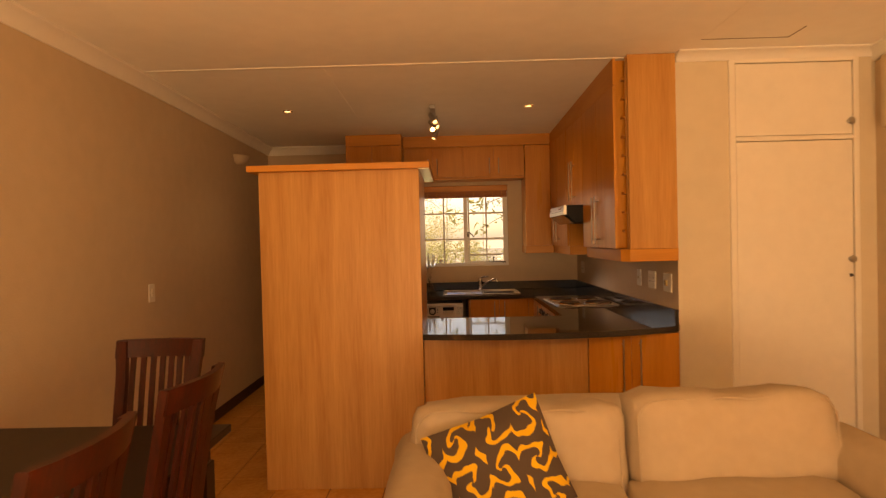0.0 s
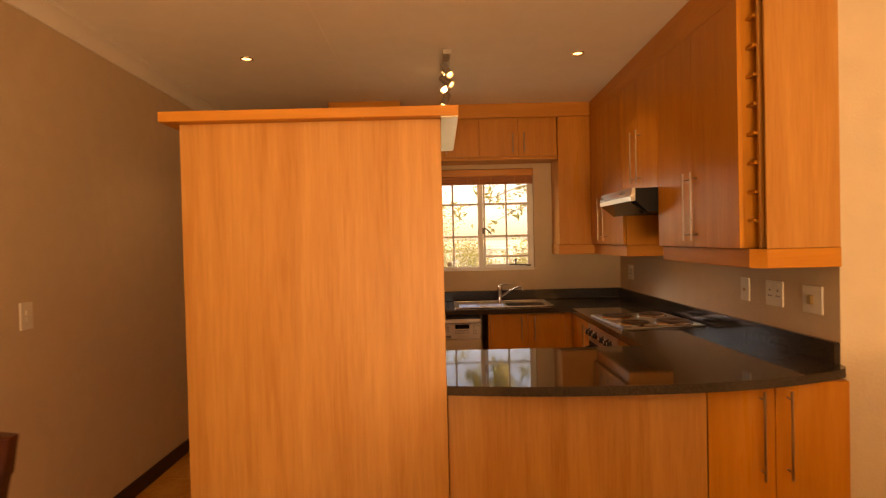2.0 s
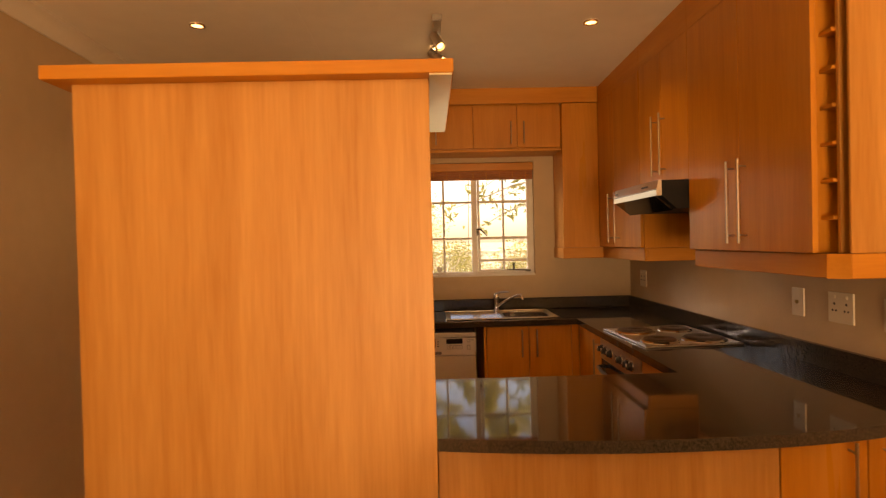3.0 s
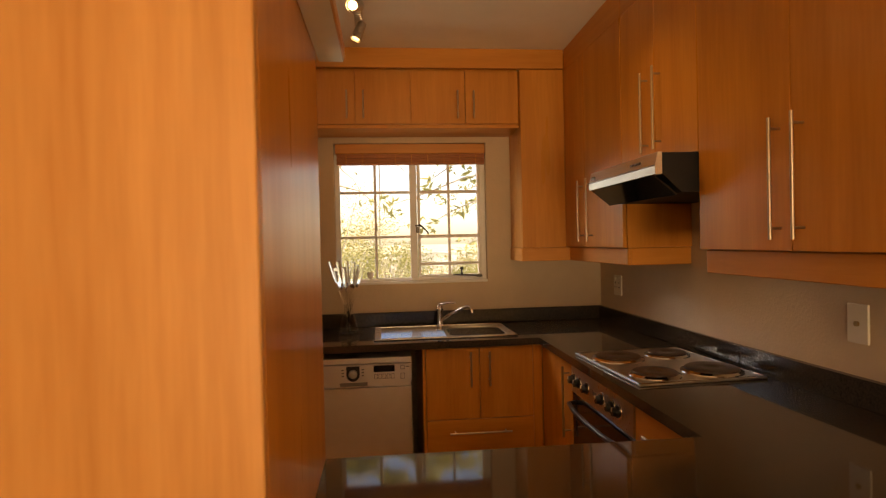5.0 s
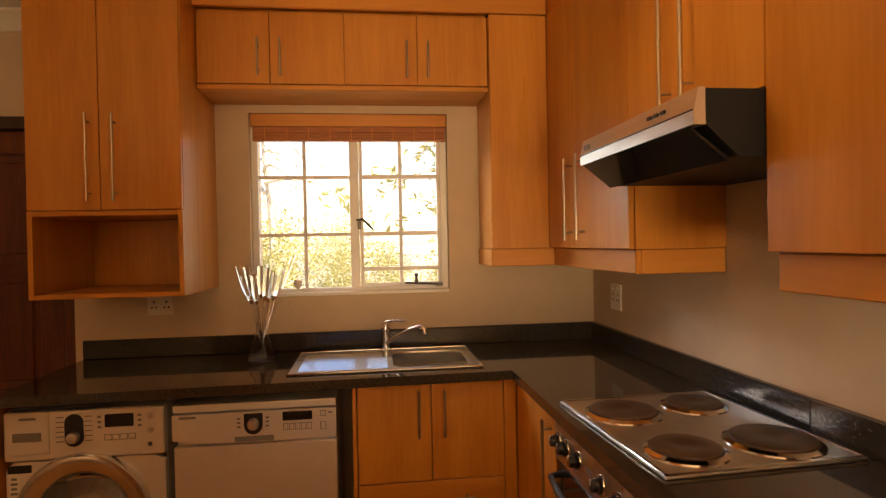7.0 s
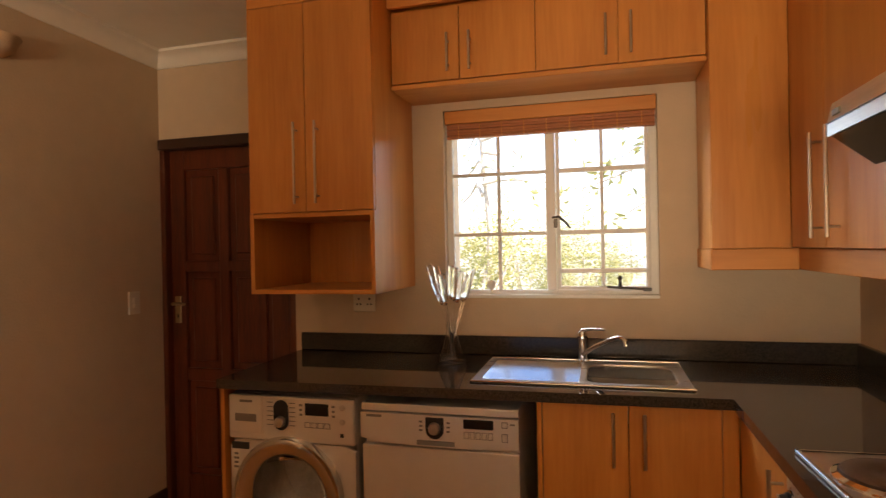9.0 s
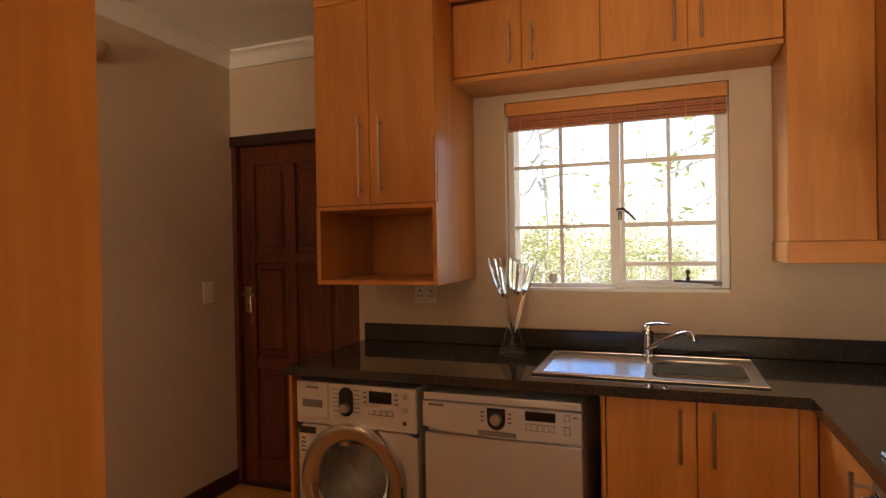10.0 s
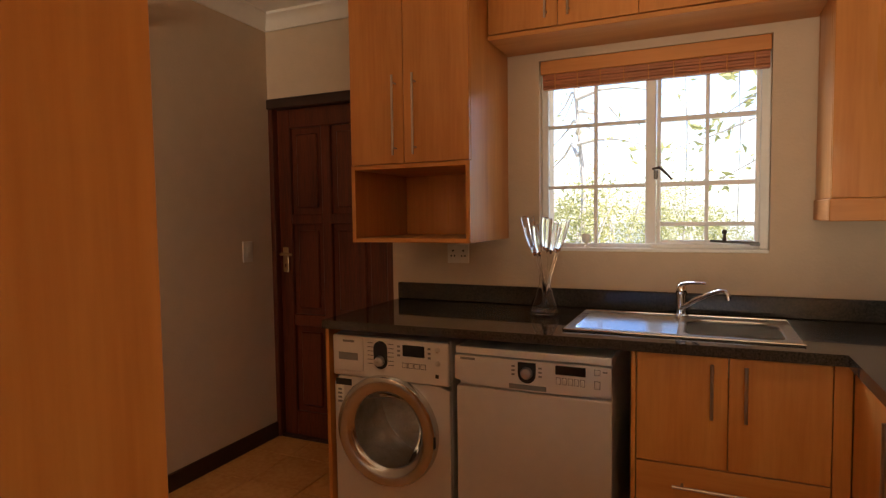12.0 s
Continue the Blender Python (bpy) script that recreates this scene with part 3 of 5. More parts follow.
part("upstand", B(-0.565, XR - 0.001, YB - 0.024, YB - 0.001, CT + 0.0005, 0.985, 0.003), M_UPSTAND, w)
part("upstand", B(XR - 0.024, XR - 0.001, YK, YB - 0.024, CT + 0.0005, 0.985, 0.003), M_UPSTAND, w)
part("upstand", prism(bmesh.new(), [(XR - 0.024, YK - 0.001), (XP - 0.024, YF + 0.002), (XP - 0.001, YF + 0.002), (XR - 0.001, YK - 0.001)], "z", CT + 0.0005, 0.985), M_UPSTAND, w)

# peninsula base
p = thing("peninsula_cabinet", (1.1, 6.5, 0), "orange beech laminate peninsula cabinet with two doors", "cabinet")
PF = 6.315
part("front_panel", B(EX1 + 0.002, 1.302, PF - 0.02, PF, 0.1, CB - 0.003, 0.002), M_PANEL, p)
part("body", B(EX1 + 0.002, XR - 0.002, PF + 0.001, 6.86, 0.1, CB - 0.004, 0.0), M_CARCASS, p)
part("plinth", B(EX1 + 0.002, XR - 0.002, PF + 0.03, 6.82, 0.0, 0.1, 0.0), M_WOODH, p)
for x0, x1, hx in ((1.305, 1.561, 1.505), (1.561, 1.846, 1.607)):
    d = door_y(p, PF - 0.02, x0, x1, 0.1, CB - 0.003)
    bar_handle(d, (hx, PF - 0.02, 0.835), (hx, PF - 0.02, 0.50), (0, -1, 0))


def upper_right():
    """Wall units over the right-hand worktop."""
    fx, zb, zt = 1.527, 1.366, ZC - 0.004
    pel, dt = 1.288, 2.385
    u = thing("wine_rack_wall_unit", (1.7, 6.85, pel), "tall orange beech laminate wall unit with narrow wine rack", "wall cabinet", "right wall units")
    part("end_panel", B(1.597, XP - 0.002, 6.397, 6.4085, zb, zt, 0.002), M_PANEL, u)
    part("side_filler", B(1.597, XR - 0.002, 6.442, 6.456, zb, zt, 0.001), M_PANEL, u)
    part("pelmet", B(1.592, XP - 0.002, 6.392, 6.4085, pel, zb - 0.001, 0.003), M_WOODH, u)
    part("pelmet", B(1.550, 1.568, 6.44, 7.342, pel, zb - 0.001, 0.003), M_WOODY, u)
    part("pelmet", prism(bmesh.new(), [(1.550, 6.4395), (1.592, 6.392), (1.606, 6.4085), (1.568, 6.4395)], "z", pel, zb - 0.001), M_WOODY, u)
    part("bottom_board", prism(bmesh.new(), [(1.569, 6.441), (1.607, 6.4095), (XR - 0.03, 6.4425), (XR - 0.003, 6.4425), (XR - 0.003, 7.342), (1.569, 7.342)], "z", zb - 0.018, zb - 0.002), M_CARCASS, u)
    part("body", B(1.548, XR - 0.002, 6.535, 7.342, zb, zt, 0.0), M_CARCASS, u)
    part("rack_back", B(1.74, 1.758, 6.457, 6.516, zb, zt, 0.0), M_WOOD, u)
    part("rack_side", B(1.556, 1.74, 6.517, 6.534, zb, zt, 0.001), M_WOOD, u)
    z = zb + 0.112
    while z < zt - 0.02:
        part("rack_shelf", B(1.585, 1.739, 6.457, 6.516, z - 0.006, z + 0.006, 0.001), M_WOODY, u)
        z += 0.118
    for y0, y1, hy in ((6.47, 6.90, 6.855), (6.90, 7.343, 6.942)):
        d = door_x(u, fx, y0, y1, zb, dt)
        bar_handle(d, (fx, hy, 1.398), (fx, hy, 1.722), (-1, 0, 0))
    part("fascia", B(fx + 0.002, 1.547, 6.47, 7.343, dt + 0.001, zt, 0.001), M_WOODY, u)
    h = thing("hood_wall_unit", (1.7, 7.63, 1.7), "orange beech laminate wall unit above the cooker hood", "wall cabinet", "right wall units")
    part("body", B(1.548, XR - 0.002, 7.345, 7.966, 1.698, zt, 0.0), M_WOOD, h)
    for y0, y1, hy in ((7.344, 7.650, 7.605), (7.650, 7.968, 7.710)):
        d = door_x(h, fx, y0, y1, 1.698, dt)
        bar_handle(d, (fx, hy, 1.745), (fx, hy, 2.062), (-1, 0, 0))
    part("fascia", B(fx + 0.002, 1.547, 7.345, 7.967, dt + 0.001, zt, 0.001), M_WOODY, h)
    c = thing("corner_wall_unit", (1.7, 8.3, pel), "orange beech laminate corner wall unit with tall doors", "wall cabinet", "right wall units")
    part("body", B(1.548, XR - 0.002, 7.970, YB - 0.002, zb, zt, 0.001), M_WOOD, c)
    for y0, y1, hy in ((7.970, 8.45, 8.345), (8.45, 8.772, 8.475)):
        d = door_x(c, fx, y0, y1, zb, dt)
        bar_handle(d, (fx, hy, 1.398), (fx, hy, 1.718), (-1, 0, 0))
    part("fascia", B(fx + 0.002, 1.547, 7.970, 8.772, dt + 0.001, zt, 0.001), M_WOODY, c)
    part("pelmet", B(1.550, 1.568, 7.975, 8.80, pel, zb - 0.001, 0.003), M_WOODY, c)
    part("pelmet", B(1.568, XR - 0.002, 7.975, 7.993, pel, zb - 0.001, 0.003), M_WOODH, c)
    part("front_filler", B(1.270, fx, 8.775, 8.794, zb, 2.392, 0.002), M_WOOD, c)
    part("side_panel", B(1.270, 1.288, 8.794, YB - 0.002, zb, 2.392, 0.002), M_WOOD, c)
    part("bottom_board", B(1.288, 1.548, 8.794, YB - 0.002, zb + 0.002, zb + 0.02, 0.0), M_WOOD, c)
    part("pelmet", B(1.264, 1.550, 8.770, 8.790, pel, zb - 0.001, 0.003), M_WOODH, c)
    part("pelmet", B(1.264, 1.282, 8.790, YB - 0.003, pel, zb - 0.001, 0.003), M_WOODY, c)


upper_right()


def upper_back():
    zt = ceil(8.6) - 0.003
    b = thing("bridge_wall_unit", (0.65, 8.85, 2.04), "row of four low orange laminate cupboards above the window", "wall cabinet", "back wall units")
    part("body", B(0.030, 1.266, 8.829, YB - 0.002, 2.082, zt, 0.001), M_WOOD, b)
    part("bottom_board", B(0.031, 1.268, 8.806, YB - 0.002, 2.062, 2.081, 0.002), M_WOODH, b)
    xs = (0.031, 0.329, 0.641, 0.956, 1.268)
    for i, (x0, x1) in enumerate(zip(xs, xs[1:])):
        d = door_y(b, 8.81, x0, x1, 2.086, 2.392)
        hx = x1 - 0.046 if i % 2 == 0 else x0 + 0.046
        bar_handle(d, (hx, 8.81, 2.114), (hx, 8.81, 2.272), (0, -1, 0), 0.005)
    part("fascia", B(0.031, 1.526, 8.764, 8.786, 2.394, zt, 0.002), M_WOODH, b)
    u = thing("open_shelf_wall_unit", (-0.28, 8.87, 1.22), "orange laminate wall unit with open shelf below doors", "wall cabinet", "back wall units")
    x0, x1, y0 = -0.525, 0.028, 8.592
    part("body", B(x0 + 0.018, x1 - 0.018, y0 + 0.019, YB - 0.002, 1.544, zt, 0.0), M_WOOD, u)
    part("side_panel", prism(bmesh.new(), [(y0, 1.214), (YB - 0.002, 1.214), (YB - 0.002, zt), (y0 + 0.019, zt), (y0 + 0.019, 1.544), (y0, 1.544)], "x", x1 - 0.018, x1), M_WOOD, u)
    part("side_panel", prism(bmesh.new(), [(y0, 1.214), (YB - 0.002, 1.214), (YB - 0.002, zt), (y0 + 0.019, zt), (y0 + 0.019, 1.544), (y0, 1.544)], "x", x0, x0 + 0.018), M_WOOD, u)
    part("bottom_board", B(x0 + 0.018, x1 - 0.018, y0, YB - 0.002, 1.214, 1.232, 0.002), M_WOODH, u)
    part("shelf_top", B(x0 + 0.018, x1 - 0.018, y0, YB - 0.002, 1.525, 1.543, 0.002), M_WOODH, u)
    part("back_panel", B(x0 + 0.018, x1 - 0.018, YB - 0.02, YB - 0.003, 1.232, 1.525, 0.0), M_WOOD, u)
    for a, b2, hx in ((x0, -0.265, -0.301), (-0.265, x1, -0.208)):
        d = door_y(u, y0, a, b2, 1.545, 2.392)
        bar_handle(d, (hx, y0, 1.578), (hx, y0, 1.905), (0, -1, 0))
    part("fascia", B(x0, x1 + 0.0, y0 + 0.002, y0 + 0.018, 2.394, zt, 0.002), M_WOODH, u)


upper_back()


def base_units():
    s = thing("sink_base_unit", (0.95, 8.7, 0), "orange laminate sink cupboard with two doors and drawer", "cabinet", "base units")
    y = 8.48
    part("body", B(0.672, 1.29, y + 0.02, YB - 0.005, 0.1, 0.70, 0.0), M_CARCASS, s)
    part("end_panel", B(0.656, 0.671, y - 0.002, YB - 0.005, 0.0, CB - 0.002, 0.001), M_WOOD, s)
    part("corner_filler", B(1.240, 1.288, y, y + 0.018, 0.1, CB - 0.004, 0.001), M_WOOD, s)
    part("plinth", B(0.655, 1.29, y + 0.05, y + 0.07, 0.0, 0.1, 0.0), M_WOODH, s)
    for x0, x1, hx in ((0.673, 0.955, 0.906), (0.955, 1.239, 1.004)):
        d = door_y(s, y, x0, x1, 0.485, CB - 0.006)
        bar_handle(d, (hx, y, 0.660), (hx, y, 0.838), (0, -1, 0), 0.0055)
    d = part("drawer_front", B(0.674, 1.238, y, y + 0.018, 0.11, 0.482, 0.0015), M_WOODH, s)
    bar_handle(d, (0.79, y, 0.42), (1.115, y, 0.42), (0, -1, 0), 0.0055)
    part("end_panel", B(-0.562, -0.546, IL + 0.02, YB - 0.005, 0.0, CB - 0.002, 0.001), M_WOOD, s)
    x = 1.29
    c = thing("corner_base_unit", (1.5, 8.2, 0), "orange laminate corner base cupboard with one tall handle", "cabinet", "base units")
    part("body", B(x + 0.02, XR - 0.005, 7.992, 8.475, 0.1, CB - 0.004, 0.0), M_CARCASS, c)
    d = door_x(c, x, 7.990, 8.478, 0.1, CB - 0.006)
    bar_handle(d, (x, 8.03, 0.52), (x, 8.03, 0.838), (-1, 0, 0), 0.0055)
    part("plinth", B(x + 0.05, x + 0.07, 7.99, 8.5, 0.0, 0.1, 0.0), M_WOODY, c)
    r = thing("drawer_base_unit", (1.5, 7.1, 0), "orange laminate drawer unit beside the oven", "cabinet", "base units")
    part("body", B(x + 0.02, XR - 0.005, 6.865, 7.340, 0.1, CB - 0.004, 0.0), M_CARCASS, r)
    for z0, z1 in ((0.1, 0.34), (0.34, 0.60), (0.60, CB - 0.006)):
        d = part("drawer_front", B(x, x + 0.018, 6.866, 7.341, z0 + G, z1 - G, 0.0015), M_WOODY, r)
        bar_handle(d, (x, 6.99, z1 - 0.07), (x, 7.22, z1 - 0.07), (-1, 0, 0), 0.0055)
    part("plinth", B(x + 0.05, x + 0.07, 6.865, 7.341, 0.0, 0.1, 0.0), M_WOODY, r)


base_units()

# ---- appliances ----


def hood():
    h = thing("cooker_hood", (1.6, 7.636, 1.6), "slim black cooker hood with brushed steel front", "cooker hood")
    y0, y1 = 7.346, 7.966
    part("body", prism(bmesh.new(), [(1.40, 1.694), (1.849, 1.694), (1.849, 1.560), (1.47, 1.560), (1.40, 1.625)], "y", y0, y1), M_BLACKMATT, h)
    part("steel_front", prism(bmesh.new(), [(1.385, 1.696), (1.40, 1.696), (1.40, 1.622), (1.375, 1.622), (1.375, 1.65)], "y", y0 - 0.002, y1 + 0.002), M_HOOD, h, "brushed steel front strip")
    part("visor", prism(bmesh.new(), [(1.376, 1.620), (1.381, 1.622), (1.464, 1.560), (1.459, 1.553)], "y", y0 + 0.02, y1 - 0.02), M_BLACKGLASS, h, "smoked black visor")
    part("groove", B(1.3735, 1.378, y0, y1, 1.6495, 1.6525, 0.0), M_BLACK, h)
    part("logo_plate", B(1.3735, 1.377, 7.895, 7.935, 1.662, 1.676, 0.001), M_SILVERD, h)
    for k, y in enumerate((7.47, 7.50, 7.53)):
        part("switch", B(1.374, 1.384, y - 0.009, y + 0.009, 1.668, 1.676, 0.001), M_BLACK, h)


hood()


def hob():
    h = thing("electric_hob", (1.55, 7.69, CT), "stainless steel hob with four solid electric plates", "hob")
    x0, x1, y0, y1 = 1.315, 1.802, 7.405, 7.990
    z = CT + 0.0005
    turn = Matrix.Translation((1.558, 7.697, 0)) @ pose(0, 0, 0, 0, 0, 3.0) @ Matrix.Translation((-1.558, -7.697, 0))
    bm = bmesh.new()
    box(bm, x0, x1, y0, y1, z, z + 0.008, 0.003, 2)
    part("steel_plate", placed(bm, turn), M_HOB, h)
    for a, b in (((x0, y0), (x1, y0 + 0.009)), ((x0, y1 - 0.009), (x1, y1)), ((x0, y0), (x0 + 0.009, y1)), ((x1 - 0.009, y0), (x1, y1))):
        part("rim", placed(B(a[0], b[0], a[1], b[1], z + 0.0083, z + 0.0105, 0.001), turn), M_CHROME, h)
    for (cx, cy), r in (((1.437, 7.525), 0.078), ((1.437, 7.825), 0.090), ((1.668, 7.532), 0.094), ((1.668, 7.845), 0.076)):
        t = turn @ Matrix.Translation((cx, cy, z + 0.008))
        ring = part("trim_ring", lathe(bmesh.new(), [(r + 0.018, 0), (r + 0.016, 0.004), (r + 0.004, 0.009), (r, 0.004)], 40, t), M_CHROME, h, "chrome ring", True)
        part("hot_plate", lathe(bmesh.new(), [(r + 0.001, 0.003), (r + 0.001, 0.014), (r - 0.004, 0.017), (0.028, 0.017), (0.024, 0.0145), (0.001, 0.0145)], 40, t), M_PLATE, h, "", True)
    return h


hob()


def oven():
    o = thing("built_in_oven", (1.5, 7.64, 0.1), "built-in steel oven with black glass door and knobs", "oven")
    x, y0, y1 = 1.285, 7.345, 7.986
    part("body", B(x + 0.03, XR - 0.01, y0 + 0.004, y1 - 0.004, 0.1, CB - 0.006, 0.0), M_BLACK, o)
    part("control_panel", B(x, x + 0.03, y0, y1, 0.738, CB - 0.004, 0.003), M_STEEL, o)
    for y in (7.465, 7.525, 7.626, 7.787, 7.882, 7.952):
        k = lathe(bmesh.new(), [(0.022, 0), (0.021, 0.010), (0.017, 0.012), (0.015, 0.026), (0.001, 0.027)], 20, Matrix.Translation((x, y, 0.797)) @ pose(0, 0, 0, 0, -90))
        part("bezel", lathe(bmesh.new(), [(0.027, 0), (0.026, 0.003), (0.022, 0.004)], 24, Matrix.Translation((x, y, 0.797)) @ pose(0, 0, 0, 0, -90)), M_CHROME, o, "", True)
        kn = part("knob", k, M_BLACK, o, "black knob", True)
        part("pointer", B(x - 0.029, x - 0.024, y - 0.002, y + 0.002, 0.799, 0.813, 0), M_SWITCH, kn)
    part("logo_plate", B(x - 0.001, x, 7.68, 7.725, 0.79, 0.805, 0), M_SILVERD, o)
    d = part("oven_door", B(x + 0.004, x + 0.03, y0 + 0.002, y1 - 0.002, 0.14, 0.734, 0.003), M_BLACKGLASS, o, "black glass door")
    bm = bmesh.new()
    tube(bm, [(x + 0.004, y0 + 0.04, 0.699), (x - 0.03, y0 + 0.05, 0.697), (x - 0.042, y0 + 0.15, 0.694), (x - 0.046, (y0 + y1) / 2, 0.692), (x - 0.042, y1 - 0.15, 0.694), (x - 0.03, y1 - 0.05, 0.697), (x + 0.004, y1 - 0.04, 0.699)], 0.010)
    part("handle", bm, M_BLACK, d, "black curved handle", True)


oven()


def sink():
    s = thing("steel_sink", (0.79, 8.76, CT), "inset stainless steel sink with drainer and one bowl", "sink")
    x0, x1, y0, y1, z = 0.411, 1.172, 8.535, 8.99, CT + 0.0005
    bx0, bx1, by0, by1 = 0.815, 1.135, 8.575, 8.915
    bm = bmesh.new()
    box(bm, x0, bx0, y0, by0, z, z + 0.005, 0.002)
    box(bm, bx0, x1, y0, by0, z, z + 0.005, 0.0)
    box(bm, x0, x1, by1, y1, z, z + 0.005, 0.002)
    box(bm, x0, bx0, by0, by1, z, z + 0.004, 0.0)
    box(bm, bx1, x1, by0, by1, z, z + 0.005, 0.0)
    part("flange", bm, M_STEEL, s)
    part("rolled_rim", tube(bmesh.new(), [(x0, y0, z + 0.004), (x1, y0, z + 0.004), (x1, y1, z + 0.004), (x0, y1, z + 0.004), (x0, y0, z + 0.004)], 0.004, 8), M_CHROME, s, smooth=True)
    bowl = bmesh.new()

    def ring(inset, zz, r):
        pts = []
        for cx, cy, a0 in ((bx1 - inset - r, by1 - inset - r, 0), (bx0 + inset + r, by1 - inset - r, 90), (bx0 + inset + r, by0 + inset + r, 180), (bx1 - inset - r, by0 + inset + r, 270)):
            for k in range(7):
                a = radians(a0 + 15 * k)
                pts.append(bowl.verts.new((cx + r * math.cos(a), cy + r * math.sin(a), zz)))
        return pts
    rings = [ring(-0.004, z + 0.0052, 0.004), ring(-0.002, z + 0.0065, 0.06), ring(0.004, z + 0.003, 0.065), ring(0.010, z - 0.02, 0.07), ring(0.022, z - 0.12, 0.07), ring(0.05, z - 0.145, 0.06)]
    for a, b in zip(rings, rings[1:]):
        for k in range(28):
            bowl.faces.new((a[k], a[(k + 1) % 28], b[(k + 1) % 28], b[k]))
    bowl.faces.new(rings[-1])
    part("bowl", bowl, M_STEEL, s, smooth=True)
    part("drain", lathe(bmesh.new(), [(0.04, 0.001), (0.036, 0.004), (0.028, 0.001), (0.001, 0.0)], 24, Matrix.Translation((0.975, 8.745, z - 0.144))), M_CHROME, s)
    dr = bmesh.new()
    # added shallow saw-tooth ribs, sloped to mirror the sky, short sides towards the wall
    ribs, za = 11, z + 0.0045
    step = (by1 - by0 - 0.01) / ribs
    profile = [(by0 + 0.005, z + 0.001)]
    for k in range(ribs):
        ya = by0 + 0.005 + k * step
        profile += [(ya, za), (ya + step * 0.86, za + 0.0062), (ya + step * 0.97, za + 0.0004)]
    prism(dr, profile + [(by1 - 0.005, z + 0.001)], "x", x0 + 0.035, bx0 - 0.02)
    part("drainer", dr, M_DRAINER, s, "bright drainer, tinted and ribbed for the sky's reflection")


sink()


def tap():
    t = thing("mixer_tap", (0.797, 8.95, CT), "chrome single-lever kitchen mixer tap with swivel spout", "tap")
    z = CT + 0.006
    c = Matrix.Translation((0.797, 8.952, z))
    part("body", lathe(bmesh.new(), [(0.001, 0), (0.027, 0), (0.027, 0.006), (0.019, 0.012), (0.018, 0.085), (0.021, 0.09), (0.021, 0.112), (0.017, 0.124), (0.001, 0.134)], 24, c), M_CHROME, t, "", True)
    part("spout", tube(bmesh.new(), [(0.80, 8.94, z + 0.035), (0.845, 8.88, z + 0.075), (0.905, 8.815, z + 0.115), (0.932, 8.785, z + 0.128), (0.952, 8.765, z + 0.128), (0.96, 8.757, z + 0.118), (0.961, 8.757, z + 0.100)], [0.010, 0.009, 0.008, 0.008, 0.008, 0.009, 0.009], 14), M_CHROME, t, "", True)
    part("lever", tube(bmesh.new(), [(0.797, 8.945, z + 0.13), (0.83, 8.91, z + 0.142), (0.885, 8.86, z + 0.146)], [0.009, 0.006, 0.004], 10), M_CHROME, t, "", True)


tap()


def bars(owner, pts, x, z, w, h, y, material):
    return part("print_mark", B(x - w / 2, x + w / 2, y - 0.0008, y + 0.001, z - h / 2, z + h / 2, 0), material, owner)


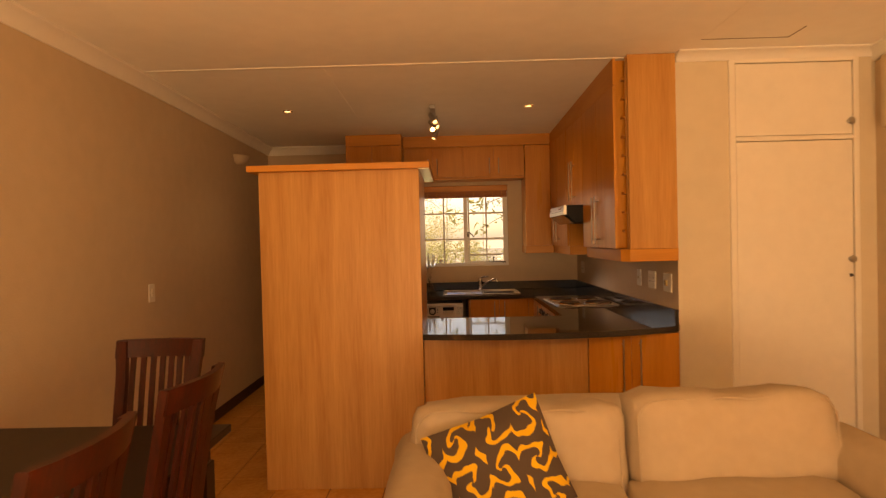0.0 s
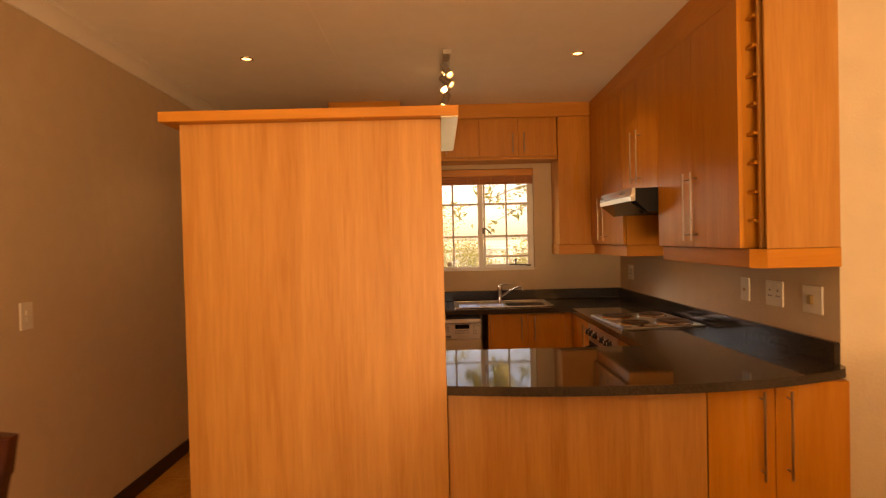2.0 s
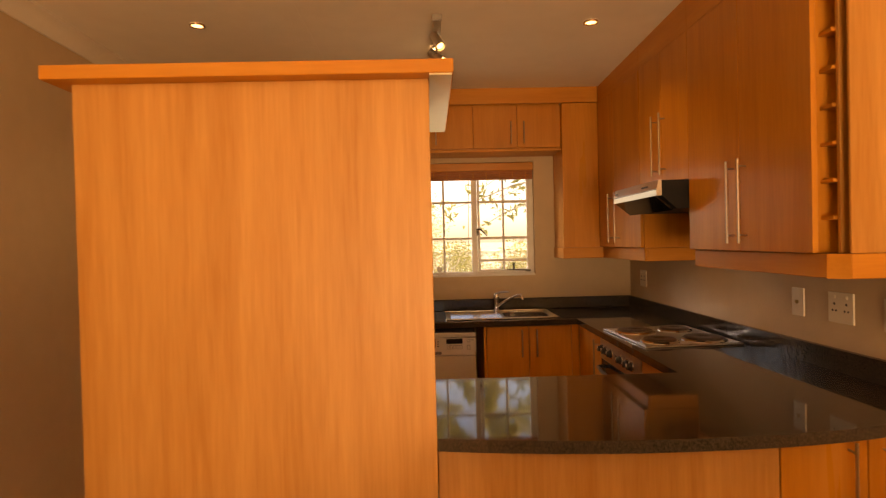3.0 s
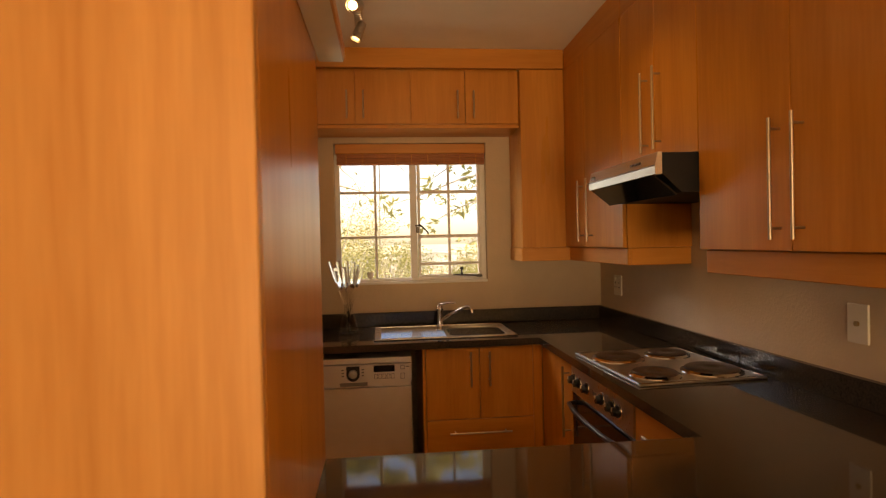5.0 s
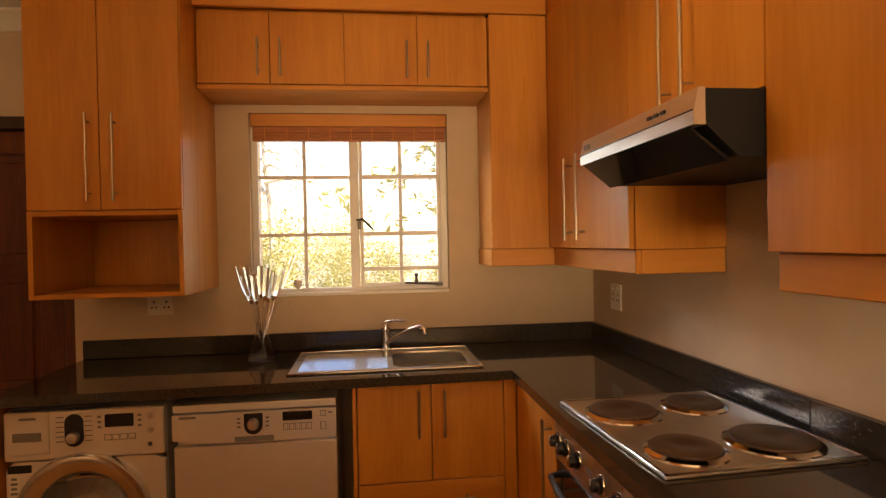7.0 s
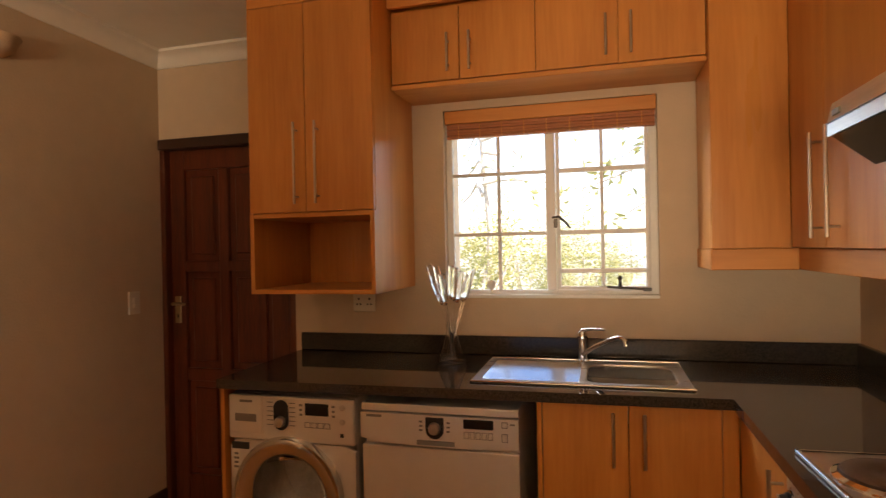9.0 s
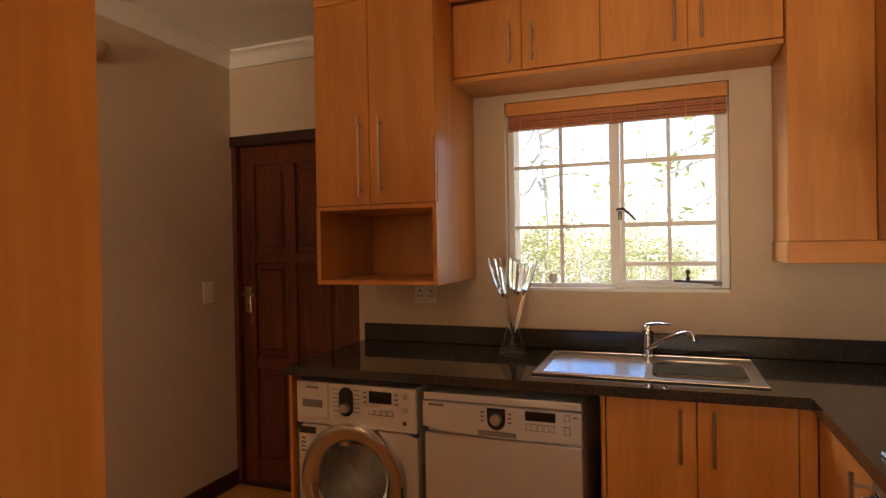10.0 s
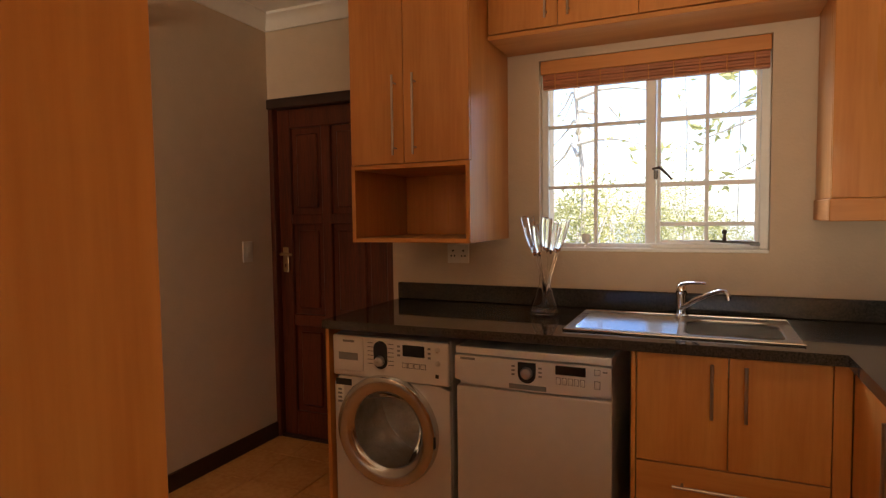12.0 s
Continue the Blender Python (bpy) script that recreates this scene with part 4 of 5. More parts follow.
def washer():
    m = thing("washing_machine", (-0.27, 8.7, 0), "silver front-loading washing machine with large chrome door", "washing machine")
    x0, x1, y, zt = -0.536, -0.006, 8.445, 0.842
    shell = B(x0, x1, y + 0.02, 8.98, 0.012, zt, 0.008, 2)
    bmesh.ops.delete(shell, geom=[f for f in shell.faces if f.normal.y < -0.9 and f.calc_center_median().y < y + 0.03], context="FACES_ONLY")
    part("body", shell, M_SILVER, m)
    fp = bmesh.new()
    cx, cz, rr, n = -0.280, 0.462, 0.20, 48
    rows = []
    for k in range(n):
        a = 2 * math.pi * (k + 0.5) / n
        ca, sa = math.cos(a), math.sin(a)
        reach = min(((x1 - cx) if ca > 0 else (cx - x0)) / abs(ca), ((0.664 - cz) if sa > 0 else (cz - 0.02)) / abs(sa))
        rows.append([fp.verts.new((cx + ca * r, yy, cz + sa * r)) for r, yy in ((rr, y + 0.05), (rr, y), (reach - 0.003, y), (reach, y + 0.003), (reach, y + 0.019))])
    for k in range(n):
        for q in range(4):
            fp.faces.new((rows[k][q], rows[k][q + 1], rows[(k + 1) % n][q + 1], rows[(k + 1) % n][q]))
    part("front", fp, M_SILVER, m)
    cp = part("control_panel", B(x0, x1, y - 0.008, y + 0.019, 0.667, zt - 0.004, 0.008, 3), M_SILVER, m)
    yp = y - 0.008
    dr = part("detergent_drawer", B(x0 + 0.006, -0.385, yp - 0.003, yp + 0.002, 0.69, 0.838, 0.003), M_SILVER, cp)
    part("drawer_grip", B(x0 + 0.03, -0.41, yp - 0.0045, yp + 0.002, 0.735, 0.768, 0.003), M_SILVERD, dr, "dark recessed grip")
    bars(cp, 0, -0.455, 0.815, 0.055, 0.009, yp - 0.0035, M_SILVERD)
    kb = bmesh.new()
    prism(kb, [(-0.305 + 0.031 * math.cos(a), 0.768 + (0.026 if math.sin(a) > 0 else -0.026) + 0.031 * math.sin(a)) for a in [radians(15 * i) for i in range(24)]], "y", yp - 0.004, yp + 0.002)
    ks = part("knob_surround", kb, M_BLACK, cp, "black oval knob surround")
    part("selector_knob", lathe(bmesh.new(), [(0.021, 0), (0.021, 0.008), (0.018, 0.020), (0.001, 0.022)], 24, Matrix.Translation((-0.305, yp - 0.004, 0.745)) @ pose(0, 0, 0, 90)), M_STEEL, ks, "chrome knob", True)
    for k in range(6):
        bars(cp, 0, -0.352, 0.815 - k * 0.017, 0.026, 0.003, yp - 0.0006, M_SILVERD)
        bars(cp, 0, -0.258, 0.815 - k * 0.017, 0.026, 0.003, yp - 0.0006, M_SILVERD)
    part("display", B(-0.205, -0.108, yp - 0.002, yp + 0.002, 0.772, 0.818, 0.002), M_DISPLAY, cp, "dark display")
    for k in range(4):
        part("button_rim", B(-0.207 + k * 0.027, -0.183 + k * 0.027, yp - 0.0012, yp + 0.002, 0.726, 0.747, 0.0), M_SILVERD, cp)
        part("button", B(-0.205 + k * 0.027, -0.185 + k * 0.027, yp - 0.003, yp + 0.002, 0.728, 0.745, 0.004, 2), M_SILVER, cp)
    for z in (0.808, 0.755):
        part("button", lathe(bmesh.new(), [(0.011, 0), (0.011, 0.003), (0.001, 0.004)], 16, Matrix.Translation((-0.052, yp, z)) @ pose(0, 0, 0, 90)), M_STEEL, cp)
    for k in range(3):
        bars(cp, 0, -0.088, 0.81 - k * 0.018, 0.012, 0.008, yp - 0.0006, M_SILVERD)
        bars(cp, 0, -0.222, 0.81 - k * 0.018, 0.012, 0.008, yp - 0.0006, M_SILVERD)
    bars(cp, 0, -0.055, 0.705, 0.014, 0.014, yp - 0.0006, M_SOCKET)
    c = Matrix.Translation((-0.280, y, 0.462)) @ pose(0, 0, 0, 90)
    ring = part("door_ring", lathe(bmesh.new(), [(0.226, -0.01), (0.226, 0.020), (0.221, 0.032), (0.212, 0.036), (0.172, 0.027), (0.160, 0.020), (0.153, 0.008)], 56, c), M_RING, m, "wide chrome door ring", True)
    part("door_glass", lathe(bmesh.new(), [(0.154, 0.012), (0.150, 0.004), (0.13, -0.045), (0.10, -0.085), (0.05, -0.105), (0.001, -0.11)], 48, c), M_DRUM, ring, "dark bowl-shaped glass", True)
    part("grip", B(-0.068, -0.057, y - 0.034, y - 0.006, 0.425, 0.475, 0.004, 2), M_BLACK, ring, "dark door grip")
    part("drum_cavity", lathe(bmesh.new(), [(0.20, -0.03), (0.205, -0.12), (0.205, -0.30), (0.001, -0.31)], 40, c), M_CAVITY, m, "steel drum", True)
    st = part("sticker", B(x0 + 0.008, x0 + 0.085, y - 0.0015, y + 0.001, 0.625, 0.652, 0), M_BLACK, m, "black and white sticker")
    part("sticker_print", B(x0 + 0.012, x0 + 0.045, y - 0.0018, y + 0.001, 0.54, 0.622, 0), M_SWITCH, st)
    for k in range(4):
        bars(st, 0, x0 + 0.028, 0.555 + k * 0.017, 0.022 - 0.004 * (k % 2), 0.008, y - 0.002, M_SILVERD)
    for fx in (x0 + 0.06, x1 - 0.06):
        part("foot", R((fx, y + 0.06, 0.0), (fx, y + 0.06, 0.02), 0.02), M_BLACK, m)


washer()


def dishwasher():
    m = thing("dishwasher", (0.31, 8.7, 0), "silver freestanding dishwasher with black display and knob", "dishwasher")
    x0, x1, y, zt = 0.022, 0.598, 8.445, 0.832
    part("body", B(x0 + 0.003, x1 - 0.003, y + 0.03, 8.98, 0.012, zt - 0.028, 0.004), M_SILVER, m)
    part("top_board", B(x0, x1, y - 0.004, 8.98, zt - 0.027, zt, 0.004, 2), M_SILVER, m)
    d = part("door", B(x0, x1, y, y + 0.029, 0.12, 0.680, 0.005, 2), M_SILVER, m)
    bm = bmesh.new()
    n = 16
    out = [(x0, zt - 0.032), (x1, zt - 0.032)] + [(x1 - (x1 - x0) * i / n, 0.710 - 0.020 * math.sin(math.pi * i / n) ** 0.6) for i in range(n + 1)]
    prism(bm, out, "y", y - 0.014, y + 0.026)
    cp = part("control_panel", bm, M_SILVER, m)
    yp = y - 0.014
    part("grip_recess", B(0.235, 0.375, yp - 0.002, yp + 0.004, 0.694, 0.714, 0.003), M_SILVERD, cp, "dark grip recess")
    bars(cp, 0, 0.075, 0.790, 0.058, 0.009, yp - 0.0008, M_SILVERD)
    kb = bmesh.new()
    prism(kb, [(0.270, 0.795), (0.336, 0.795), (0.336, 0.755)] + [(0.303 + 0.033 * math.cos(a), 0.752 + 0.033 * math.sin(a)) for a in [radians(-20 * i) for i in range(1, 9)]] + [(0.270, 0.755)], "y", yp - 0.003, yp + 0.002)
    ks = part("knob_surround", kb, M_BLACK, cp, "black shield-shaped knob surround")
    part("selector_knob", lathe(bmesh.new(), [(0.022, 0), (0.022, 0.006), (0.018, 0.017), (0.001, 0.019)], 24, Matrix.Translation((0.303, yp - 0.003, 0.757)) @ pose(0, 0, 0, 90)), M_STEEL, ks, "chrome knob", True)
    part("display", B(0.406, 0.512, yp - 0.002, yp + 0.002, 0.762, 0.795, 0.002), M_DISPLAY, cp, "dark display")
    for k in range(5):
        part("button_rim", B(0.4085 + k * 0.021, 0.4255 + k * 0.021, yp - 0.0012, yp + 0.002, 0.7275, 0.7525, 0.0), M_SILVERD, cp)
        part("button", B(0.41 + k * 0.021, 0.424 + k * 0.021, yp - 0.003, yp + 0.002, 0.729, 0.751, 0.004, 2), M_SILVER, cp)
    for z, h in ((0.782, 0.009), (0.738, 0.013)):
        part("button_rim", B(0.5405, 0.5615, yp - 0.0012, yp + 0.002, z - h - 0.0015, z + h + 0.0015, 0.0), M_SILVERD, cp)
        part("button", B(0.542, 0.560, yp - 0.003, yp + 0.002, z - h, z + h, 0.004, 2), M_SILVER, cp)
    bars(cp, 0, 0.577, 0.785, 0.016, 0.005, yp - 0.0008, M_SILVERD)
    for k in range(3):
        bars(cp, 0, 0.252, 0.778 - k * 0.015, 0.012, 0.006, yp - 0.0008, M_SILVERD)
        bars(cp, 0, 0.352, 0.778 - k * 0.015, 0.012, 0.006, yp - 0.0008, M_SILVERD)
    part("kick_panel", B(x0 + 0.005, x1 - 0.005, y + 0.03, y + 0.04, 0.012, 0.118, 0.001), M_SILVERD, m)
    for fx in (x0 + 0.06, x1 - 0.06):
        part("foot", R((fx, y + 0.08, 0.0), (fx, y + 0.08, 0.02), 0.02), M_BLACK, m)


dishwasher()

# ---- electrical fittings ----


def plate(kind, place, turn, w=0.075, h=0.118):
    """Wall plate: built facing -y round the origin, then turned."""
    names = {"switch": ("light_switch", "white plastic light switch on the wall", "light switch"), "socket": ("wall_socket", "white plastic three-pin wall socket", "socket"), "isolator": ("isolator_switch", "white plastic cooker isolator with brown rocker", "isolator switch"), "aerial": ("aerial_outlet", "white plastic aerial outlet plate", "outlet")}
    name, label, cat = names[kind]
    t = new(name)
    tagged(t, label, cat)
    pl = part("plate", B(-w / 2, w / 2, -0.008, 0, -h / 2, h / 2, 0.003, 2), M_SWITCH, t)
    if kind == "switch":
        for z in (-0.014, 0.014):
            part("rocker", B(-0.011, 0.011, -0.014, -0.007, z - 0.011, z + 0.011, 0.002), M_SWITCH, pl)
    elif kind == "socket":
        for dx in (-w * 0.24, w * 0.24):
            for ax, az, r in ((0, 0.014, 0.0055), (-0.009, -0.012, 0.0045), (0.009, -0.012, 0.0045)):
                part("socket_hole", R((dx + ax, -0.0085, az), (dx + ax, -0.007, az), r, seg=10), M_SOCKET, pl)
            part("rocker", B(dx - 0.008, dx + 0.008, -0.012, -0.007, 0.034, 0.046, 0.001), M_SWITCH, pl)
    elif kind == "isolator":
        part("rocker", B(-0.018, 0.014, -0.022, -0.007, -0.020, 0.020, 0.004), M_BRASS, pl)
    else:
        part("socket_hole", R((0, -0.014, 0), (0, -0.007, 0), 0.008, seg=12), M_BRASS, pl)
    t.matrix_basis = pose(*W(*place), 0, 0, turn)
    return t


plate("aerial", (1.869, 7.076, 1.142), -88)
plate("socket", (1.877, 6.831, 1.143), -88, 0.13, 0.118)
plate("isolator", (1.886, 6.566, 1.141), -88, 0.125, 0.118)
plate("socket", (XR, 8.807, 1.132), -90, 0.11, 0.118)
plate("socket", (-0.232, YB, 1.137), 0, 0.115, 0.095)
plate("switch", (XL, 6.618, 1.147), 90)
plate("switch", (XL, 8.974, 1.136), 90)

# ---- lamps ----


def downlight(x, y):
    top = ceil(y)
    d = thing("downlight", (x, y, top), "small round recessed halogen downlight, lit", "downlight", "downlights")
    t = Matrix.Translation((x, y, top))
    part("trim_ring", lathe(bmesh.new(), [(0.040, -0.0005), (0.038, -0.006), (0.030, -0.007), (0.028, -0.003)], 28, t), M_CHROME, d, "", True)
    part("bulb", lathe(bmesh.new(), [(0.028, -0.003), (0.016, -0.004), (0.001, -0.0045)], 24, t), M_BULB, d)
    lamp("downlight_beam", "SPOT", look((x, y, top - 0.03), (x, y, 0)), 3.2, (1.0, 0.70, 0.38), spot_size=radians(110), spot_blend=0.8, shadow_soft_size=0.03)


downlight(-0.81, 7.575)
downlight(1.16, 7.61)


def spot_bar():
    s = thing("spotlight_bar", (0.42, 7.8, ceil(8.0)), "brushed steel ceiling bar with four small spotlights", "spotlight bar")
    x, top = 0.375, ceil(8.0)
    part("bar", B(x - 0.02, x + 0.02, 7.465, 8.46, top - 0.026, top - 0.006, 0.003), M_STEEL, s)
    part("canopy", B(x - 0.032, x + 0.032, 7.88, 8.04, top - 0.007, top, 0.001), M_STEEL, s)
    part("end_cap", B(x - 0.024, x + 0.024, 7.45, 7.465, top - 0.030, top - 0.002, 0.002), M_STEEL, s)
    aims = ((7.62, (0.40, -0.40, -0.8), M_BULB), (7.87, (0.72, -0.30, -0.6), M_BULB), (8.06, (-0.35, -0.85, -0.34), M_HOTBULB), (8.37, (-0.38, -0.12, -0.9), M_BULB))
    for y, way, bulb in aims:
        way = Vector(way).normalized()
        a = Vector((x, y, top - 0.026))
        j = a + Vector((0, 0, -0.045))
        part("stem", R(a, j, 0.005, seg=8), M_STEEL, s)
        hd = bmesh.new()
        rod(hd, j - way * 0.045, j + way * 0.045, 0.022, 0.027, 18, False)
        rod(hd, j - way * 0.052, j - way * 0.044, 0.014, 0.022, 18)
        h = part("spot_head", hd, M_STEEL, s, "brushed steel spot head", True)
        part("reflector", R(j + way * 0.030, j + way * 0.034, 0.025, seg=18), M_CHROME, h)
        part("bulb", R(j + way * 0.037, j + way * 0.041, 0.018, seg=18), bulb, h)
    lamp("spot_beam", "SPOT", look((x + 0.09, 7.83, top - 0.17), (1.3, 7.4, 0.9)), 2.5, (1.0, 0.70, 0.38), spot_size=radians(90), spot_blend=0.7, shadow_soft_size=0.03)
    lamp("spot_beam", "SPOT", look((x - 0.03, 7.98, top - 0.14), (0.2, 6.2, 1.4)), 3, (1.0, 0.70, 0.38), spot_size=radians(90), spot_blend=0.7, shadow_soft_size=0.03)


spot_bar()
wl = thing("wall_uplighter", (XL, 8.25, 2.24), "beige half-bowl plaster wall uplighter", "wall lamp")
bm = lathe(bmesh.new(), [(0.005, -0.05), (0.05, -0.045), (0.09, -0.02), (0.115, 0.03), (0.108, 0.03), (0.085, -0.012), (0.005, -0.04)], 32, Matrix.Translation((XL, 8.25, 2.248)))
bmesh.ops.bisect_plane(bm, geom=bm.verts[:] + bm.edges[:] + bm.faces[:], plane_co=(XL + 0.001, 0, 0), plane_no=(-1, 0, 0), clear_outer=True)
part("bowl", bm, M_WALL, wl, "", True)

# ---- vase with glass stems on the worktop ----
v = thing("glass_vase", (0.262, 8.85, CT), "clear waisted glass vase on the black worktop", "vase")
part("vase_body", lathe(bmesh.new(), [(0.001, 0.004), (0.056, 0.004), (0.063, 0.012), (0.056, 0.04), (0.034, 0.09), (0.021, 0.14), (0.024, 0.165), (0.0225, 0.165), (0.0195, 0.14), (0.0322, 0.09), (0.0538, 0.04), (0.0605, 0.013), (0.054, 0.0075), (0.001, 0.0075)], 32, Matrix.Translation((0.262, 8.85, CT))), M_CRYSTAL, v, "", True)
for k in range(11):
    a = 2 * math.pi * k / 11
    r0, r1 = 0.018, 0.085 + 0.02 * math.sin(3 * a)
    g = thing("champagne_flute", (0.262 + r0 * math.cos(a), 8.85 + r0 * math.sin(a), CT + 0.02), "clear upside-down slim glass flute in the vase", "glass", "flutes in the vase")
    p0 = Vector((0.262 - r0 * math.cos(a), 8.85 - r0 * math.sin(a), CT + 0.02))
    p1 = Vector((0.262 + r1 * math.cos(a), 8.85 + r1 * math.sin(a) * 0.8, CT + 0.395 + 0.02 * math.sin(5 * a)))
    d = p1 - p0
    part("stem", R(p0, p0 + d * 0.66, 0.0045, seg=8), M_CRYSTAL, g, "", True)
    part("bowl", tube(bmesh.new(), [p0 + d * 0.66, p0 + d * 0.70, p0 + d * 0.80, p0 + d], [0.004, 0.011, 0.014, 0.013], 12), M_CRYSTAL, g, "", True)
    bmk = bmesh.new()
    bmesh.ops.create_icosphere(bmk, subdivisions=1, radius=0.010, matrix=Matrix.Translation(p0 + d * 0.67))
    part("knot", bmk, M_CHROME, g, "silver ribbon knot")

g = thing("goblet_ornament", (0.385, YB + 0.045, WZ0 + 0.004), "small cream goblet-shaped ornament on the window sill", "ornament")
part("cup", lathe(bmesh.new(), [(0.001, 0.0), (0.014, 0.0), (0.013, 0.003), (0.004, 0.008), (0.004, 0.016), (0.018, 0.030), (0.021, 0.048), (0.017, 0.060), (0.015, 0.059), (0.018, 0.046), (0.001, 0.022)], 20, Matrix.Translation((0.385, YB + 0.045, WZ0 + 0.004))), M_SWITCH, g, "", True)

# ---- living room: sofa, cushion, table, chairs ----


def pillow_shape(w, h, t, seg=14, power=2.6, sag=0.0):
    """Soft cushion: x across, z up, y through it."""
    bm = bmesh.new()
    grid = {}
    for side in (-1, 1):
        for i in range(seg + 1):
            for j in range(seg + 1):
                u, v = 2 * i / seg - 1, 2 * j / seg - 1
                edge = i in (0, seg) or j in (0, seg)
                if edge and side == 1:
                    grid[side, i, j] = grid[-1, i, j]
                    continue
                bulge = (1 - abs(u) ** power) * (1 - abs(v) ** power)
                pinch = 1 - 0.05 * (1 - abs(v)) * abs(u) ** 3
                pv = 1 - 0.05 * (1 - abs(u)) * abs(v) ** 3
                wob = 0.06 * math.sin(3.1 * u + 1.7 * v) * bulge
                grid[side, i, j] = bm.verts.new((u * w / 2 * pinch, side * t / 2 * (max(bulge, 0) ** 0.55 + wob), v * h / 2 * pv - sag * (1 - u * u) * (v > 0) * v))
    for side in (-1, 1):
        for i in range(seg):
            for j in range(seg):
                q = [grid[side, i, j], grid[side, i + 1, j], grid[side, i + 1, j + 1], grid[side, i, j + 1]]
                bm.faces.new(q if side == -1 else q[::-1])
    return bm


def soft_block(w, d, h, r, seg=3, rough=0.006, seed=1):
    """Upholstered block with rounded edges and slight unevenness, centred on x and y, base at z = 0."""
    bm = box(bmesh.new(), -w / 2, w / 2, -d / 2, d / 2, 0, h)
    bmesh.ops.subdivide_edges(bm, edges=bm.edges[:], cuts=7, use_grid_fill=True)
    for v in bm.verts:
        c = Vector((max(-w / 2 + r, min(w / 2 - r, v.co.x)), max(-d / 2 + r, min(d / 2 - r, v.co.y)), max(r, min(h - r, v.co.z))))
        o = v.co - c
        if o.length > 1e-6:
            v.co = c + o.normalized() * r
        v.co += o.normalized() * rough * noise.noise(v.co * 6 + Vector((seed, 0, 0))) * 2 if o.length > 1e-6 else Vector()
    return bm


def sofa():
    s = thing("two_seat_sofa", (1.03, 4.75, 0), "beige chenille two-seat sofa with loose back cushions", "sofa")
    x0, x1, yb = 0.20, 1.86, 5.32
    part("base", placed(soft_block(1.74, 0.9, 0.34, 0.05), pose(1.2, 4.86, 0.06)), M_FABRIC, s, "", True)
    part("backrest", placed(soft_block(1.66, 0.22, 0.72, 0.08), pose(1.19, yb - 0.12, 0.08)), M_FABRIC, s, "", True)
    for cx in (0.37, 2.03):
        part("arm", placed(soft_block(0.24, 0.92, 0.62, 0.11, seed=cx), pose(cx, 4.84, 0.06)), M_FABRIC, s, "", True)
    for cx in (0.73, 1.52):
        part("seat_cushion", placed(soft_block(0.78, 0.66, 0.17, 0.06, seed=cx), pose(cx, 4.72, 0.38)), M_FABRIC, s, "", True)
    for k, (cx, wd, zt) in enumerate(((0.735, 0.82, 0.812), (1.56, 0.81, 0.845))):
        b = part("back_cushion", placed(soft_block(wd, 0.24, 0.42, 0.085, rough=0.011, seed=3 + k), pose(cx, 5.06, zt - 0.42, -9, 0, -1.5 + 3 * k)), M_FABRIC, s, "", True)
        seat = pose(cx, 5.06, zt - 0.42, -9, 0, -1.5 + 3 * k)
        hw, hz, r = wd / 2 - 0.026, 0.394, 0.085
        pts = [(-hw, 0.06), (-hw, 0.18)]
        pts += [(-hw + r - r * math.cos(a), hz - r + r * math.sin(a)) for a in [radians(15 * i) for i in range(1, 6)]]
        pts += [(-hw + r + (2 * hw - 2 * r) * i / 14, hz + 0.004 * math.sin(1.3 * i)) for i in range(15)]
        pts += [(hw - r + r * math.sin(a), hz - r + r * math.cos(a)) for a in [radians(15 * i) for i in range(1, 6)]]
        pts = [seat @ Vector((u, -0.098, v)) for u, v in pts + [(hw, 0.18), (hw, 0.06)]]
        part("piping", tube(bmesh.new(), pts, 0.004, 6), M_FABRIC, b, "", True)
    for fx in (0.42, 1.95):
        for fy in (4.5, 5.2):
            part("foot", R((fx, fy, 0), (fx, fy, 0.08), 0.025, 0.03), M_DARKWOOD, s)


sofa()
cu = thing("scatter_cushion", (0.68, 4.86, 0.55), "yellow scatter cushion with dark grey scroll print", "cushion")
body = part("cover", pillow_shape(0.45, 0.47, 0.15), M_PRINT, cu, "", True)
body.matrix_parent_inverse = Matrix.Translation(-cu.location) @ pose(*W(0.665, 4.87, 0.60), -20, -20, 4)

# dining table
t = thing("dining_table", (-0.9, 4.2, 0), "dark espresso-stained rectangular wooden dining table", "table")
TX0, TX1, TY0, TY1 = -1.37, -0.38, 3.3, 5.09
part("tabletop", B(TX0, TX1, TY0, TY1, 0.72, 0.75, 0.004, 2), M_TABLE, t)
for a in ((TX0 + 0.06, TX1 - 0.06, TY0 + 0.06, TY0 + 0.085), (TX0 + 0.06, TX1 - 0.06, TY1 - 0.085, TY1 - 0.06), (TX0 + 0.06, TX0 + 0.085, TY0 + 0.085, TY1 - 0.085), (TX1 - 0.085, TX1 - 0.06, TY0 + 0.085, TY1 - 0.085)):
    part("apron", B(*a, 0.63, 0.72, 0.002), M_TABLE, t)
for lx in (TX0 + 0.09, TX1 - 0.09):
    for ly in (TY0 + 0.09, TY1 - 0.09):
        part("leg", B(lx - 0.04, lx + 0.04, ly - 0.04, ly + 0.04, 0, 0.63, 0.004), M_TABLE, t)


